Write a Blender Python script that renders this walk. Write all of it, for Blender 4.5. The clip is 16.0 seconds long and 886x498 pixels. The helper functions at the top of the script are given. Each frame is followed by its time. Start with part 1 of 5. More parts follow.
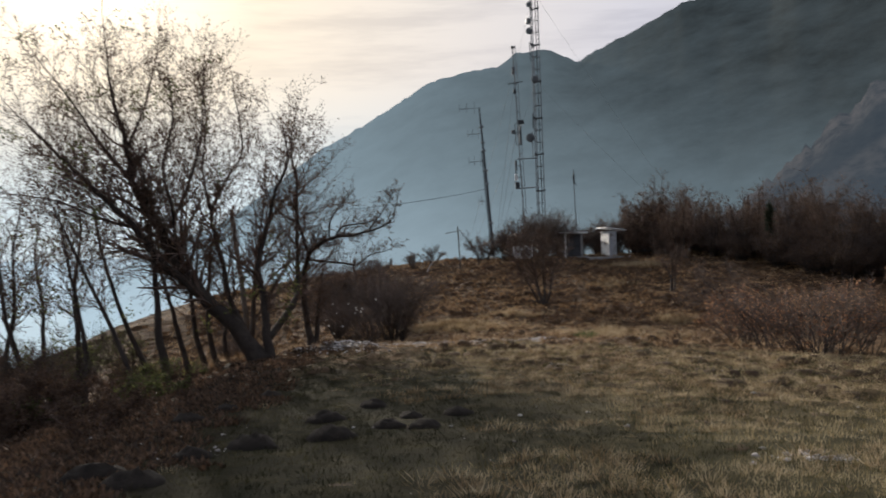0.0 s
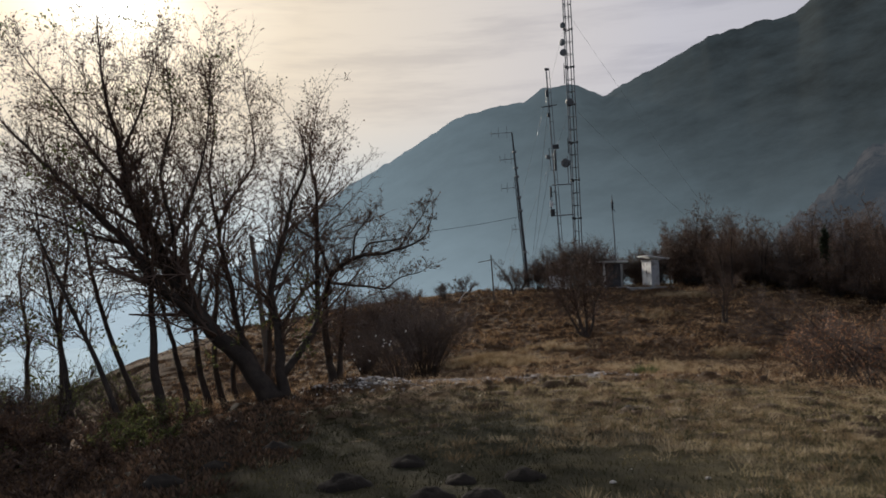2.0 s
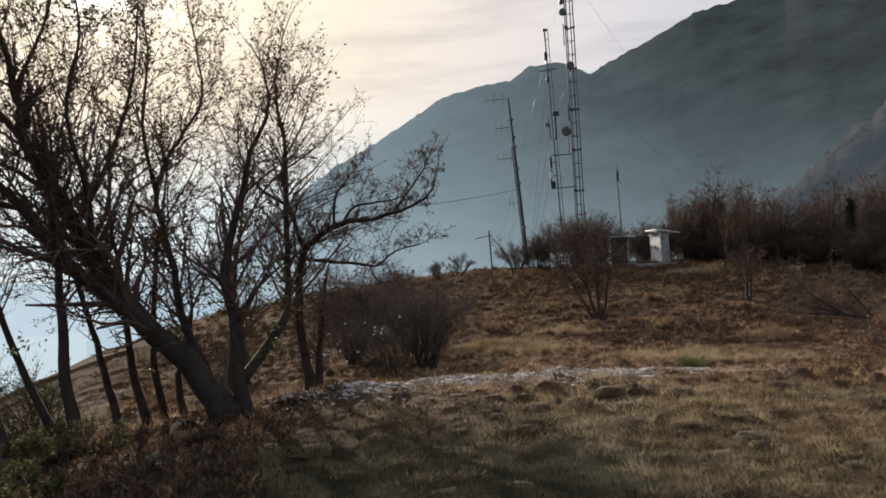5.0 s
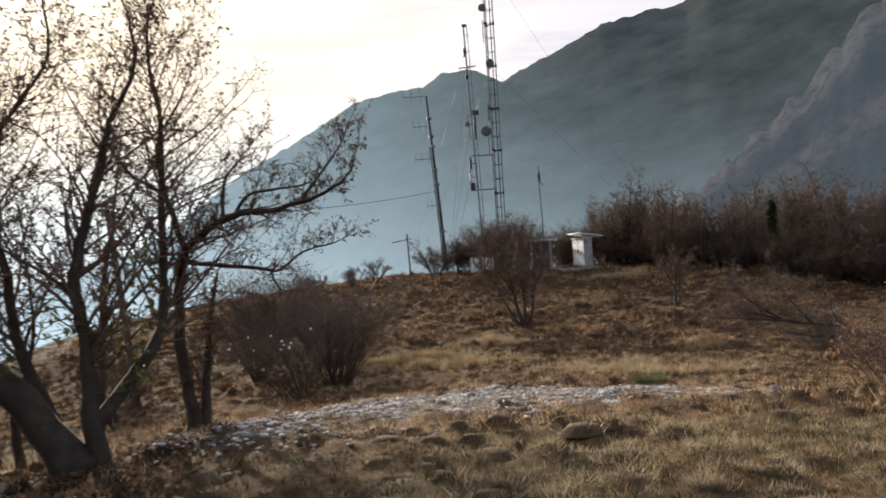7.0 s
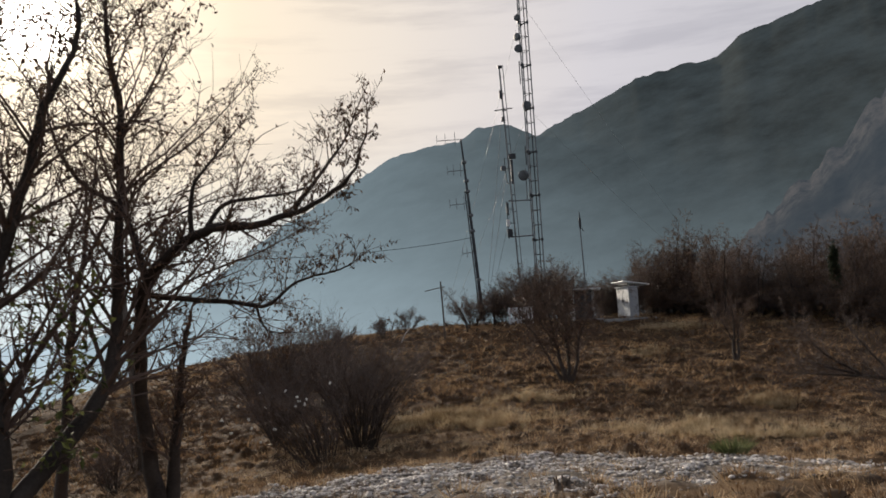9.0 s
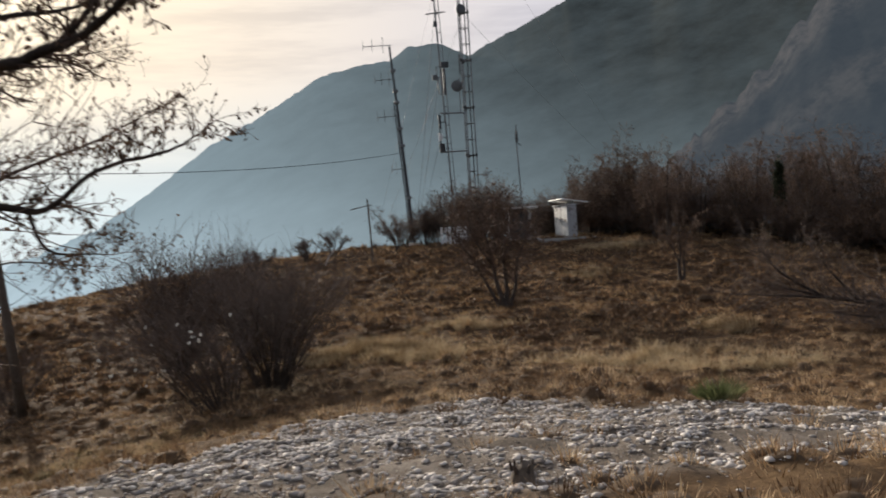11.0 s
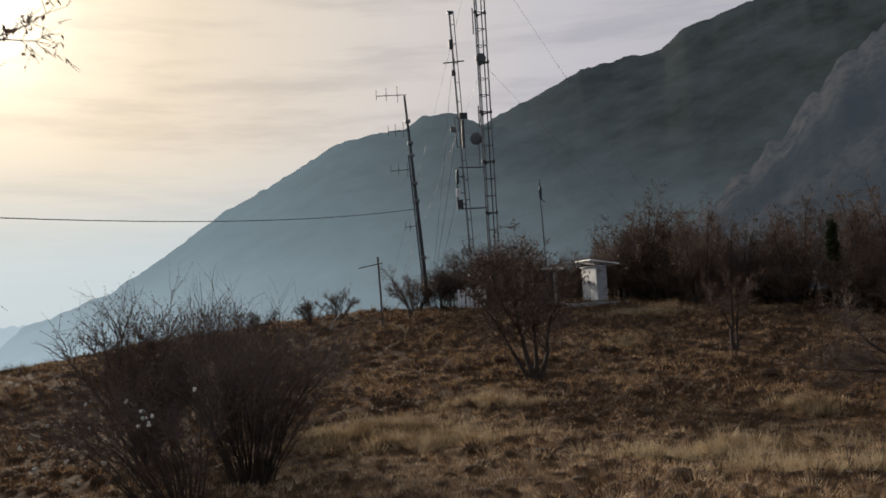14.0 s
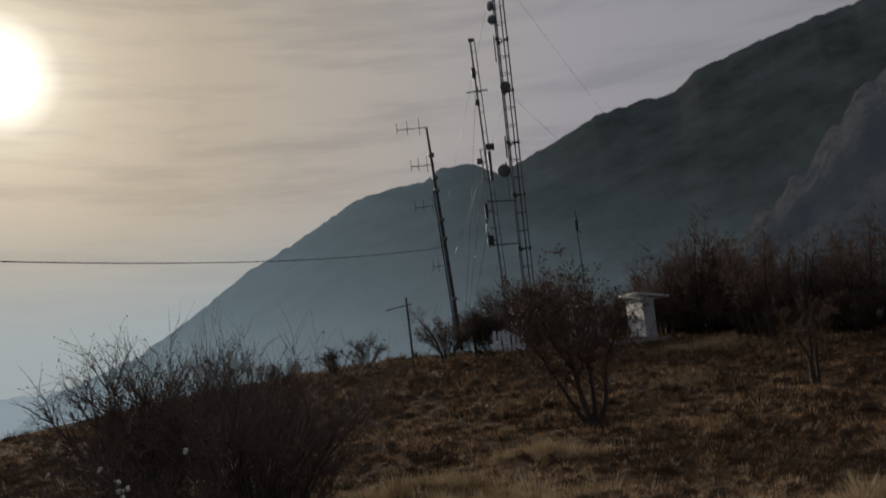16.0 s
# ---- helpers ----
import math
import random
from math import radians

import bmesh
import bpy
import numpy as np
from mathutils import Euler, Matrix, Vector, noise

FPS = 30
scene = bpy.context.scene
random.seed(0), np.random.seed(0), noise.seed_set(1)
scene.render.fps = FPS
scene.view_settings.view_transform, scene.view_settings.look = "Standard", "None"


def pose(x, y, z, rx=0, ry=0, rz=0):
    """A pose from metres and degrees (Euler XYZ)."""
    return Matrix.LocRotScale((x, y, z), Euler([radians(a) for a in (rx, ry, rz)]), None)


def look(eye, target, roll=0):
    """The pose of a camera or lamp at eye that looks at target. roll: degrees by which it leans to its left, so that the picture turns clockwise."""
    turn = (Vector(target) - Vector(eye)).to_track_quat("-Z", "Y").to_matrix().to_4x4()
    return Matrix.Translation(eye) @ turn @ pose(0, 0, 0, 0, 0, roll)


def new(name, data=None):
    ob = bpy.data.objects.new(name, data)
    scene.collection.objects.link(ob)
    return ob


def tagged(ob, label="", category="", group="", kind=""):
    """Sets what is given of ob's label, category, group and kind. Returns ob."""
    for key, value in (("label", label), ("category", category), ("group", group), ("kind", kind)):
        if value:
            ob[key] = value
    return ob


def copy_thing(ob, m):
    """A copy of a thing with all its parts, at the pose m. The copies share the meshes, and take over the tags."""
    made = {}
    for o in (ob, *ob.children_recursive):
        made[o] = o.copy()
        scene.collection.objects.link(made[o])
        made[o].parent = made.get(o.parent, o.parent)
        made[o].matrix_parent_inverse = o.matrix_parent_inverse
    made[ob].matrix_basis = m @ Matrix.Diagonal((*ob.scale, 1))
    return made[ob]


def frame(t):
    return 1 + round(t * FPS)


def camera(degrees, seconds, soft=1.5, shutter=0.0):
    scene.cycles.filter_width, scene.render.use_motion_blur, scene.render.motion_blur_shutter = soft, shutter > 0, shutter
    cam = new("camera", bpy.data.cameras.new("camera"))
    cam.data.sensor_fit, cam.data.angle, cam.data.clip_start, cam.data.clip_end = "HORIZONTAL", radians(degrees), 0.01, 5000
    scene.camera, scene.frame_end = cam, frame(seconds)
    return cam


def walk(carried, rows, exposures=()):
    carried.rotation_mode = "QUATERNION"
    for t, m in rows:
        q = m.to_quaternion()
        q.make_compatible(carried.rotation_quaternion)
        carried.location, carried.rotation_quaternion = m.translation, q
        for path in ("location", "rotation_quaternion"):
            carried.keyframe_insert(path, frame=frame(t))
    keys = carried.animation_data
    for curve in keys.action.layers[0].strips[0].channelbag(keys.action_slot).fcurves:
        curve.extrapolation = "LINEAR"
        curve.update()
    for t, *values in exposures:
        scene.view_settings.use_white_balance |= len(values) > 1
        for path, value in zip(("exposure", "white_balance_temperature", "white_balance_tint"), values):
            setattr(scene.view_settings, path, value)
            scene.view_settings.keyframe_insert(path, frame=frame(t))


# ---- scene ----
cam = camera(56.5, 16.0, soft=1.7, shutter=0.4)
METRES, EYE, TILT, LEAN, TURN = 21.0, 1.5, 0.0, 2.2, 0.0
PATH = [
    (0, (0.017, 0.009, 1.462), (0.037, 2.009, 1.468), -2.1),
    (0.5, (-0.061, 0.655, 1.377), (0.051, 2.652, 1.347), -2.5),
    (1, (-0.137, 1.308, 1.345), (-0.025, 3.304, 1.287), -2.1),
    (1.5, (-0.294, 1.856, 1.287), (-0.267, 3.855, 1.329), -1.6),
    (2, (-0.266, 2.668, 1.201), (-0.309, 4.666, 1.294), -2.3),
    (2.5, (-0.398, 3.389, 1.155), (-0.445, 5.388, 1.201), -3.4),
    (3, (-0.39, 4.149, 1.126), (-0.515, 6.139, 1.281), -3.1),
    (3.5, (-0.43, 4.691, 1.105), (-0.481, 6.687, 1.221), -2.1),
    (3.7, (-0.417, 4.944, 1.124), (-0.422, 6.943, 1.2), -2.1),
    (5.8, (-0.849, 7.665, 1.144), (-0.877, 9.665, 1.187), -4.1),
    (6, (-0.863, 7.95, 1.105), (-0.87, 9.949, 1.165), -4.9),
    (6.5, (-0.89, 8.49, 1.134), (-0.818, 10.488, 1.185), -4.5),
    (7, (-0.794, 9.126, 1.126), (-0.6, 11.116, 1.173), -3.4),
    (7.5, (-0.682, 9.807, 1.11), (-0.441, 11.792, 1.17), -3.9),
    (8, (-0.657, 10.486, 1.075), (-0.477, 12.477, 1.129), -3.1),
    (8.2, (-0.649, 10.663, 1.038), (-0.513, 12.649, 1.224), -2.4),
    (10.3, (-0.408, 13.466, 0.93), (-0.298, 15.459, 1.041), -4.1),
    (10.5, (-0.365, 13.762, 0.949), (-0.247, 15.757, 1.03), -4.0),
    (11, (-0.241, 14.452, 0.902), (0.028, 16.434, 0.885), -3.7),
    (11.5, (-0.168, 15.031, 0.915), (0.16, 17.004, 0.882), -4.0),
    (12, (-0.171, 15.592, 0.914), (0.053, 17.58, 0.905), -3.4),
    (12.5, (-0.09, 16.224, 0.895), (-0.035, 18.222, 0.958), -2.8),
    (13, (-0.085, 16.819, 0.841), (0.012, 18.817, 0.873), -3.5),
    (13.5, (0.01, 17.45, 0.822), (0.158, 19.439, 0.961), -3.1),
    (14, (0.001, 17.982, 0.749), (0.249, 19.961, 0.896), -3.1),
    (14.5, (0.057, 18.629, 0.657), (0.273, 20.612, 0.804), -1.6),
    (15, (-0.055, 19.237, 0.612), (0.156, 21.21, 0.865), -2.1),
    (15.5, (-0.098, 19.934, 0.55), (0.091, 21.889, 0.927), -3.3),
    (16, (-0.059, 20.762, 0.488), (0.142, 22.733, 0.762), -5.4),
]
STOPS = [(0.0, 0.25), (0.5, 0.15), (1.0, 0.75), (1.5, 0.35), (2.0, -0.08), (2.5, 0.2), (3.0, 0.15), (3.5, 0.0), (6.0, 0.45), (6.5, 0.35), (7.0, 0.75), (8.0, 0.25), (10.5, 0.16), (11.0, 0.3), (11.5, 0.55), (12.0, -0.15), (12.5, -0.35), (13.5, -0.1), (14.5, -0.05), (15.0, 0.05), (15.5, -0.1), (16.0, -0.9)]
EXPOSURES = [(t, e, 6280 if t < 4 else 6520 if t < 11.8 else 6480, 12) for t, e in STOPS]
walk(cam, [(t, look(eye, target, roll)) for t, eye, target, roll in PATH], EXPOSURES)

# ---- light ----
SUN_AZ, SUN_EL = radians(-23.0), radians(20.0)
SUN_DIR = Vector((math.sin(SUN_AZ) * math.cos(SUN_EL), math.cos(SUN_AZ) * math.cos(SUN_EL), math.sin(SUN_EL)))
sun_data = bpy.data.lights.new("sun", "SUN")
sun_data.energy, sun_data.angle, sun_data.color = 5.0, radians(1.5), (1.0, 0.89, 0.73)
sun = new("sun", sun_data)
sun.matrix_world = Matrix.Translation((-60, 120, 60)) @ (-SUN_DIR).to_track_quat("-Z", "Y").to_matrix().to_4x4()


class Nodes:
    """A short way to lay nodes."""

    def __init__(self, tree):
        self.tree = tree
        tree.nodes.clear()

    def add(self, kind, inputs=None, operation="", blend_type="", data_type="", interpolation_type="", use_clamp=False):
        n = self.tree.nodes.new(kind)
        if operation:
            n.operation = operation
        if data_type:
            n.data_type = data_type
        if blend_type:
            n.blend_type = blend_type
        if interpolation_type:
            n.interpolation_type = interpolation_type
        if use_clamp:
            n.use_clamp = True
        for key, value in (inputs or {}).items():
            if isinstance(value, bpy.types.NodeSocket):
                self.tree.links.new(value, n.inputs[key])
            else:
                n.inputs[key].default_value = value
        return n

    def math(self, op, a, b=0.0, c=0.0, clamp=False):
        return self.add("ShaderNodeMath", {0: a, 1: b, 2: c}, operation=op, use_clamp=clamp).outputs[0]

    def mix(self, f, a, b, blend="MIX"):
        n = self.add("ShaderNodeMix", {0: f, 6: a, 7: b}, data_type="RGBA", blend_type=blend)
        return n.outputs[2]

    def ramp(self, f, stops):
        n = self.add("ShaderNodeValToRGB", {0: f})
        e = n.color_ramp.elements
        e[0].position, e[0].color = stops[0][0], rgba(stops[0][1])
        e[1].position, e[1].color = stops[-1][0], rgba(stops[-1][1])
        for p, col in stops[1:-1]:
            x = e.new(p)
            x.color = rgba(col)
        return n.outputs[0]

    def noise(self, vec, scale, detail=4.0, rough=0.55, out=0):
        ins = {"Scale": scale, "Detail": detail, "Roughness": rough}
        if vec is not None:
            ins["Vector"] = vec
        return self.add("ShaderNodeTexNoise", ins).outputs[out]

    def smooth(self, v, lo, hi):
        return self.add("ShaderNodeMapRange", {0: v, 1: lo, 2: hi, 3: 0.0, 4: 1.0}, interpolation_type="SMOOTHSTEP").outputs[0]


def rgba(c):
    return (c, c, c, 1.0) if isinstance(c, (int, float)) else (*c, 1.0)


# hazy sky: a clear-sky model veiled by thin streaked cloud that glows round the sun
world = bpy.data.worlds.new("sky")
scene.world = world
world.use_nodes = True
w = Nodes(world.node_tree)
sky = w.add("ShaderNodeTexSky")
sky.sky_type, sky.sun_disc, sky.sun_elevation, sky.sun_rotation, sky.dust_density, sky.altitude = "NISHITA", False, SUN_EL, SUN_AZ, 4.0, 900.0
way = w.add("ShaderNodeTexCoord").outputs["Generated"]
near_sun = w.add("ShaderNodeVectorMath", {0: way, 1: tuple(SUN_DIR)}, operation="DOT_PRODUCT").outputs["Value"]
sep = w.add("ShaderNodeSeparateXYZ", {0: way})
off_sun = w.math("SQRT", w.math("DIVIDE", w.math("ARCCOSINE", near_sun), math.pi))
veil = w.ramp(off_sun, [(0.0, (8.0, 7.8, 7.0)), (0.1, (7.0, 6.8, 6.0)), (0.12, (2.4, 2.22, 1.8)), (0.149, (1.45, 1.3, 1.0)), (0.19, (1.14, 0.99, 0.74)), (0.258, (0.90, 0.775, 0.59)), (0.35, (0.77, 0.70, 0.61)), (0.447, (0.60, 0.585, 0.61)), (0.707, (0.30, 0.33, 0.39)), (1.0, (0.25, 0.285, 0.35))])
streak_v = w.add("ShaderNodeMapping", {"Vector": way, "Rotation": (0.0, radians(-6), radians(20)), "Scale": (2.0, 2.0, 17.0)}).outputs[0]
streaks = w.noise(streak_v, 1.6, 6.0, 0.62)
veil = w.mix(w.math("MULTIPLY", w.smooth(streaks, 0.42, 0.66), 0.6), veil, w.mix(1.0, veil, (0.72, 0.725, 0.76, 1), "MULTIPLY"))
low = w.math("SUBTRACT", 1.0, w.smooth(sep.outputs["Z"], 0.03, 0.23))
veil = w.mix(w.math("MULTIPLY", low, 0.95), veil, (0.53, 0.66, 0.72, 1))
clear = w.mix(1.0, sky.outputs[0], (0.08, 0.08, 0.08, 1), "MULTIPLY")
both = w.mix(0.97, clear, veil)
bg = w.add("ShaderNodeBackground", {"Color": both, "Strength": 1.0})
w.add("ShaderNodeOutputWorld", {"Surface": bg.outputs[0]})


# ---- materials ----
def material(name):
    m = bpy.data.materials.new(name)
    m.use_nodes = True
    return m, Nodes(m.node_tree)


def surface(name, dark, light, scale=3.0, fine=30.0, rough=0.85, metal=0.0, bump=0.3, translucent=0.0, island=0.0, stain=None):
    """Two-scale procedural paint, bark, metal or leaf."""
    m, n = material(name)
    pos = n.add("ShaderNodeTexCoord").outputs["Object"]
    a = n.noise(pos, scale, 5.0)
    b = n.noise(pos, fine, 4.0, 0.6)
    f = n.math("ADD", n.math("MULTIPLY", a, 0.6), n.math("MULTIPLY", b, 0.4))
    if island:
        rnd = n.add("ShaderNodeNewGeometry").outputs["Random Per Island"]
        f = n.math("ADD", n.math("MULTIPLY", f, 1.0 - island), n.math("MULTIPLY", rnd, island))
    col = n.ramp(f, [(0.3, dark), (0.7, light)])
    if stain:
        col = n.mix(n.smooth(n.noise(pos, stain[1], 6.0, 0.7), 0.52, 0.62), col, rgba(stain[0]))
    bp = n.add("ShaderNodeBump", {"Height": f, "Strength": bump, "Distance": 0.02})
    p = n.add("ShaderNodeBsdfPrincipled", {"Base Color": col, "Roughness": rough, "Metallic": metal, "Normal": bp.outputs[0]})
    p.inputs["Specular IOR Level"].default_value = 0.25
    out = p.outputs[0]
    if translucent:
        tr = n.add("ShaderNodeBsdfTranslucent", {"Color": col})
        out = n.add("ShaderNodeMixShader", {0: translucent, 1: out, 2: tr.outputs[0]}).outputs[0]
    n.add("ShaderNodeOutputMaterial", {"Surface": out})
    return m


BARK = surface("dark_bark", (0.026, 0.02, 0.017), (0.095, 0.074, 0.06), 4.0, 45.0, bump=0.6)
TWIG = surface("brown_twig", (0.075, 0.048, 0.037), (0.19, 0.13, 0.1), 1.0, 20.0, bump=0.1)
TWIG_GREY = surface("grey_brown_twig", (0.065, 0.05, 0.043), (0.18, 0.14, 0.12), 1.0, 20.0, bump=0.1)
LEAF_DRY = surface("dry_leaf", (0.05, 0.032, 0.022), (0.17, 0.105, 0.065), 0.6, 9.0, 0.7, bump=0.05, translucent=0.22, island=0.6)
LEAF_RED = surface("russet_leaf", (0.12, 0.05, 0.028), (0.42, 0.24, 0.13), 0.6, 9.0, 0.65, bump=0.05, translucent=0.4, island=0.6)
LEAF_GREEN = surface("late_green_leaf", (0.05, 0.06, 0.02), (0.16, 0.17, 0.06), 0.6, 9.0, 0.6, bump=0.05, translucent=0.4, island=0.6)
LEAF_IVY = surface("dark_evergreen_leaf", (0.012, 0.018, 0.009), (0.045, 0.055, 0.025), 0.6, 9.0, 0.5, bump=0.05, translucent=0.15, island=0.6)
LEAF_DARK = surface("withered_dark_leaf", (0.035, 0.023, 0.018), (0.13, 0.085, 0.06), 0.6, 9.0, 0.6, bump=0.05, translucent=0.15, island=0.6)
FLUFF = surface("seed_fluff", (0.6, 0.6, 0.56), (0.9, 0.9, 0.86), 8.0, 60.0, 0.95, bump=0.2, translucent=0.3)
STEEL = surface("galvanised_steel", (0.10, 0.105, 0.11), (0.24, 0.245, 0.25), 2.0, 25.0, 0.5, 0.7, 0.1)
STEEL_DARK = surface("weathered_dark_steel", (0.035, 0.037, 0.04), (0.10, 0.10, 0.105), 2.0, 25.0, 0.6, 0.5, 0.1)
DISH_GREY = surface("grey_dish_paint", (0.06, 0.063, 0.066), (0.15, 0.153, 0.156), 2.0, 25.0, 0.55, 0.0, 0.05)
PAINT_WHITE = surface("weathered_white_paint", (0.62, 0.62, 0.60), (0.84, 0.84, 0.82), 1.5, 18.0, 0.6, 0.0, 0.1, stain=((0.22, 0.20, 0.18), 2.2))
PANEL_WHITE = surface("white_panel", (0.70, 0.70, 0.69), (0.86, 0.86, 0.85), 1.5, 18.0, 0.5, 0.0, 0.05)
CABINET_SHADED = surface("shaded_cabinet_paint", (0.33, 0.34, 0.35), (0.46, 0.47, 0.48), 1.2, 22.0, 0.55, 0.1, 0.08, stain=((0.20, 0.18, 0.16), 3.0))
CONCRETE = surface("stained_concrete", (0.20, 0.19, 0.18), (0.42, 0.41, 0.39), 1.6, 35.0, 0.9, 0.0, 0.4, stain=((0.13, 0.12, 0.11), 1.3))
POLE_WOOD = surface("weathered_pole_wood", (0.06, 0.048, 0.038), (0.16, 0.13, 0.105), 3.0, 40.0, 0.85, 0.0, 0.4)
STONE = surface("pale_limestone", (0.17, 0.15, 0.135), (0.62, 0.585, 0.55), 2.0, 30.0, 0.9, 0.0, 0.4, island=0.5)
SOIL = surface("dark_soil", (0.008, 0.006, 0.005), (0.032, 0.025, 0.019), 6.0, 50.0, 0.95, 0.0, 0.8)
THATCH = surface("dead_grass_in_shade", (0.03, 0.019, 0.011), (0.12, 0.078, 0.045), 3.0, 40.0, 0.95, 0.0, 0.5)
CABLE = surface("black_cable", (0.012, 0.012, 0.013), (0.03, 0.03, 0.032), 3.0, 30.0, 0.6, 0.0, 0.0)


def grass_material(name, tints, translucent=0.35):
    """Blades: colour by broad patches and by blade."""
    m, n = material(name)
    pos = n.add("ShaderNodeTexCoord").outputs["Object"]
    patch = n.math("ADD", n.math("MULTIPLY", n.noise(pos, 0.5, 3.0, 0.6), 0.45), n.math("MULTIPLY", n.noise(pos, 3.3, 2.0, 0.6), 0.55))
    rnd = n.add("ShaderNodeNewGeometry").outputs["Random Per Island"]
    f = n.math("ADD", n.math("MULTIPLY", n.smooth(patch, 0.42, 0.58), 0.7), n.math("MULTIPLY", rnd, 0.3))
    col = n.ramp(f, tints)
    d = n.add("ShaderNodeBsdfPrincipled", {"Base Color": col, "Roughness": 0.7})
    d.inputs["Specular IOR Level"].default_value = 0.2
    tr = n.add("ShaderNodeBsdfTranslucent", {"Color": col})
    out = n.add("ShaderNodeMixShader", {0: translucent, 1: d.outputs[0], 2: tr.outputs[0]})
    n.add("ShaderNodeOutputMaterial", {"Surface": out.outputs[0]})
    return m


GRASS_SHORT = grass_material("short_meadow_grass", [(0.1, (0.026, 0.028, 0.012)), (0.4, (0.09, 0.082, 0.036)), (0.68, (0.29, 0.232, 0.125)), (1.0, (0.55, 0.46, 0.29))], 0.2)
GRASS_DRY = grass_material("dry_tussock_grass", [(0.1, (0.068, 0.037, 0.019)), (0.4, (0.22, 0.132, 0.068)), (0.65, (0.47, 0.315, 0.175)), (1.0, (0.74, 0.58, 0.37))], 0.12)
GRASS_SLOPE = grass_material("russet_slope_grass", [(0.1, (0.036, 0.019, 0.009)), (0.4, (0.13, 0.07, 0.033)), (0.68, (0.32, 0.19, 0.092)), (1.0, (0.58, 0.42, 0.235))], 0.12)
GRASS_PALE = grass_material("pale_straw_grass", [(0.1, (0.22, 0.155, 0.085)), (0.5, (0.38, 0.29, 0.175)), (1.0, (0.58, 0.48, 0.32))], 0.2)
GRASS_GREEN = grass_material("green_plant", [(0.1, (0.06, 0.075, 0.03)), (0.5, (0.12, 0.14, 0.06)), (1.0, (0.26, 0.26, 0.13))])
# mossy green tints, darkened to imitate the tree shade
GRASS_SHADED = grass_material("moss_in_tree_shade", [(0.1, (0.016, 0.018, 0.007)), (0.4, (0.038, 0.038, 0.015)), (0.75, (0.085, 0.075, 0.034)), (1.0, (0.19, 0.16, 0.085))], 0.15)


def ground_material():
    m, n = material("meadow_ground")
    pos = n.add("ShaderNodeTexCoord").outputs["Object"]
    sep = n.add("ShaderNodeSeparateXYZ", {0: pos})
    big = n.noise(pos, 0.35, 5.0, 0.6)
    mid = n.noise(pos, 1.9, 5.0, 0.65)
    fine = n.noise(pos, 22.0, 5.0, 0.7)
    f = n.math("ADD", n.math("MULTIPLY", mid, 0.6), n.math("MULTIPLY", fine, 0.4))
    dry = n.ramp(f, [(0.3, (0.026, 0.016, 0.009)), (0.48, (0.085, 0.052, 0.027)), (0.64, (0.18, 0.115, 0.06)), (0.78, (0.34, 0.245, 0.14))])
    green = n.ramp(f, [(0.3, (0.014, 0.013, 0.007)), (0.5, (0.05, 0.044, 0.021)), (0.7, (0.16, 0.13, 0.07))])
    near = n.math("SUBTRACT", 1.0, n.smooth(n.math("ADD", sep.outputs["Y"], n.math("MULTIPLY", big, 6.0)), 11.0, 19.0))
    col = n.mix(near, dry, green)
    # tree shade on the near left turf, painted as darker mossy green
    shaded_moss = n.ramp(f, [(0.3, (0.009, 0.009, 0.005)), (0.5, (0.026, 0.024, 0.011)), (0.7, (0.075, 0.06, 0.03))])
    turf = n.math("MULTIPLY", n.math("SUBTRACT", 1.0, n.smooth(n.math("ADD", sep.outputs["X"], n.math("MULTIPLY", n.math("SUBTRACT", big, 0.5), 5.0)), 0.4, 2.6)), n.math("SUBTRACT", 1.0, n.smooth(sep.outputs["Y"], 13.0, 18.0)))
    col = n.mix(turf, col, shaded_moss)
    russet = n.ramp(f, [(0.3, (0.014, 0.008, 0.004)), (0.48, (0.05, 0.028, 0.014)), (0.64, (0.125, 0.074, 0.037)), (0.78, (0.24, 0.16, 0.088))])
    col = n.mix(n.smooth(n.math("ADD", sep.outputs["Y"], n.math("MULTIPLY", big, 5.0)), 30.0, 38.0), col, russet)
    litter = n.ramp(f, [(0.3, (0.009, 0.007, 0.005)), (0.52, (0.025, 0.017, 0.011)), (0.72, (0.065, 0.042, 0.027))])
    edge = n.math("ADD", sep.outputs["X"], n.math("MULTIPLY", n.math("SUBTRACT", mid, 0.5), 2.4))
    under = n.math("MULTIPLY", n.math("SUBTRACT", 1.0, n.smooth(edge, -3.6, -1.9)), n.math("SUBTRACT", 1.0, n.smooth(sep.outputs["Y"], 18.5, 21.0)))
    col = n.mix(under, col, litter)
    grit = n.ramp(f, [(0.3, (0.04, 0.032, 0.025)), (0.5, (0.12, 0.1, 0.082)), (0.72, (0.29, 0.255, 0.22))])
    bare = n.add("ShaderNodeAttribute")
    bare.attribute_name = "bare"
    col = n.mix(n.smooth(n.math("ADD", bare.outputs["Fac"], n.math("MULTIPLY", n.math("SUBTRACT", mid, 0.5), 0.7)), 0.25, 0.7), col, grit)
    bp = n.add("ShaderNodeBump", {"Height": f, "Strength": 0.9, "Distance": 0.06})
    p = n.add("ShaderNodeBsdfPrincipled", {"Base Color": col, "Roughness": 0.95, "Normal": bp.outputs[0]})
    p.inputs["Specular IOR Level"].default_value = 0.1
    n.add("ShaderNodeOutputMaterial", {"Surface": p.outputs[0]})
    return m


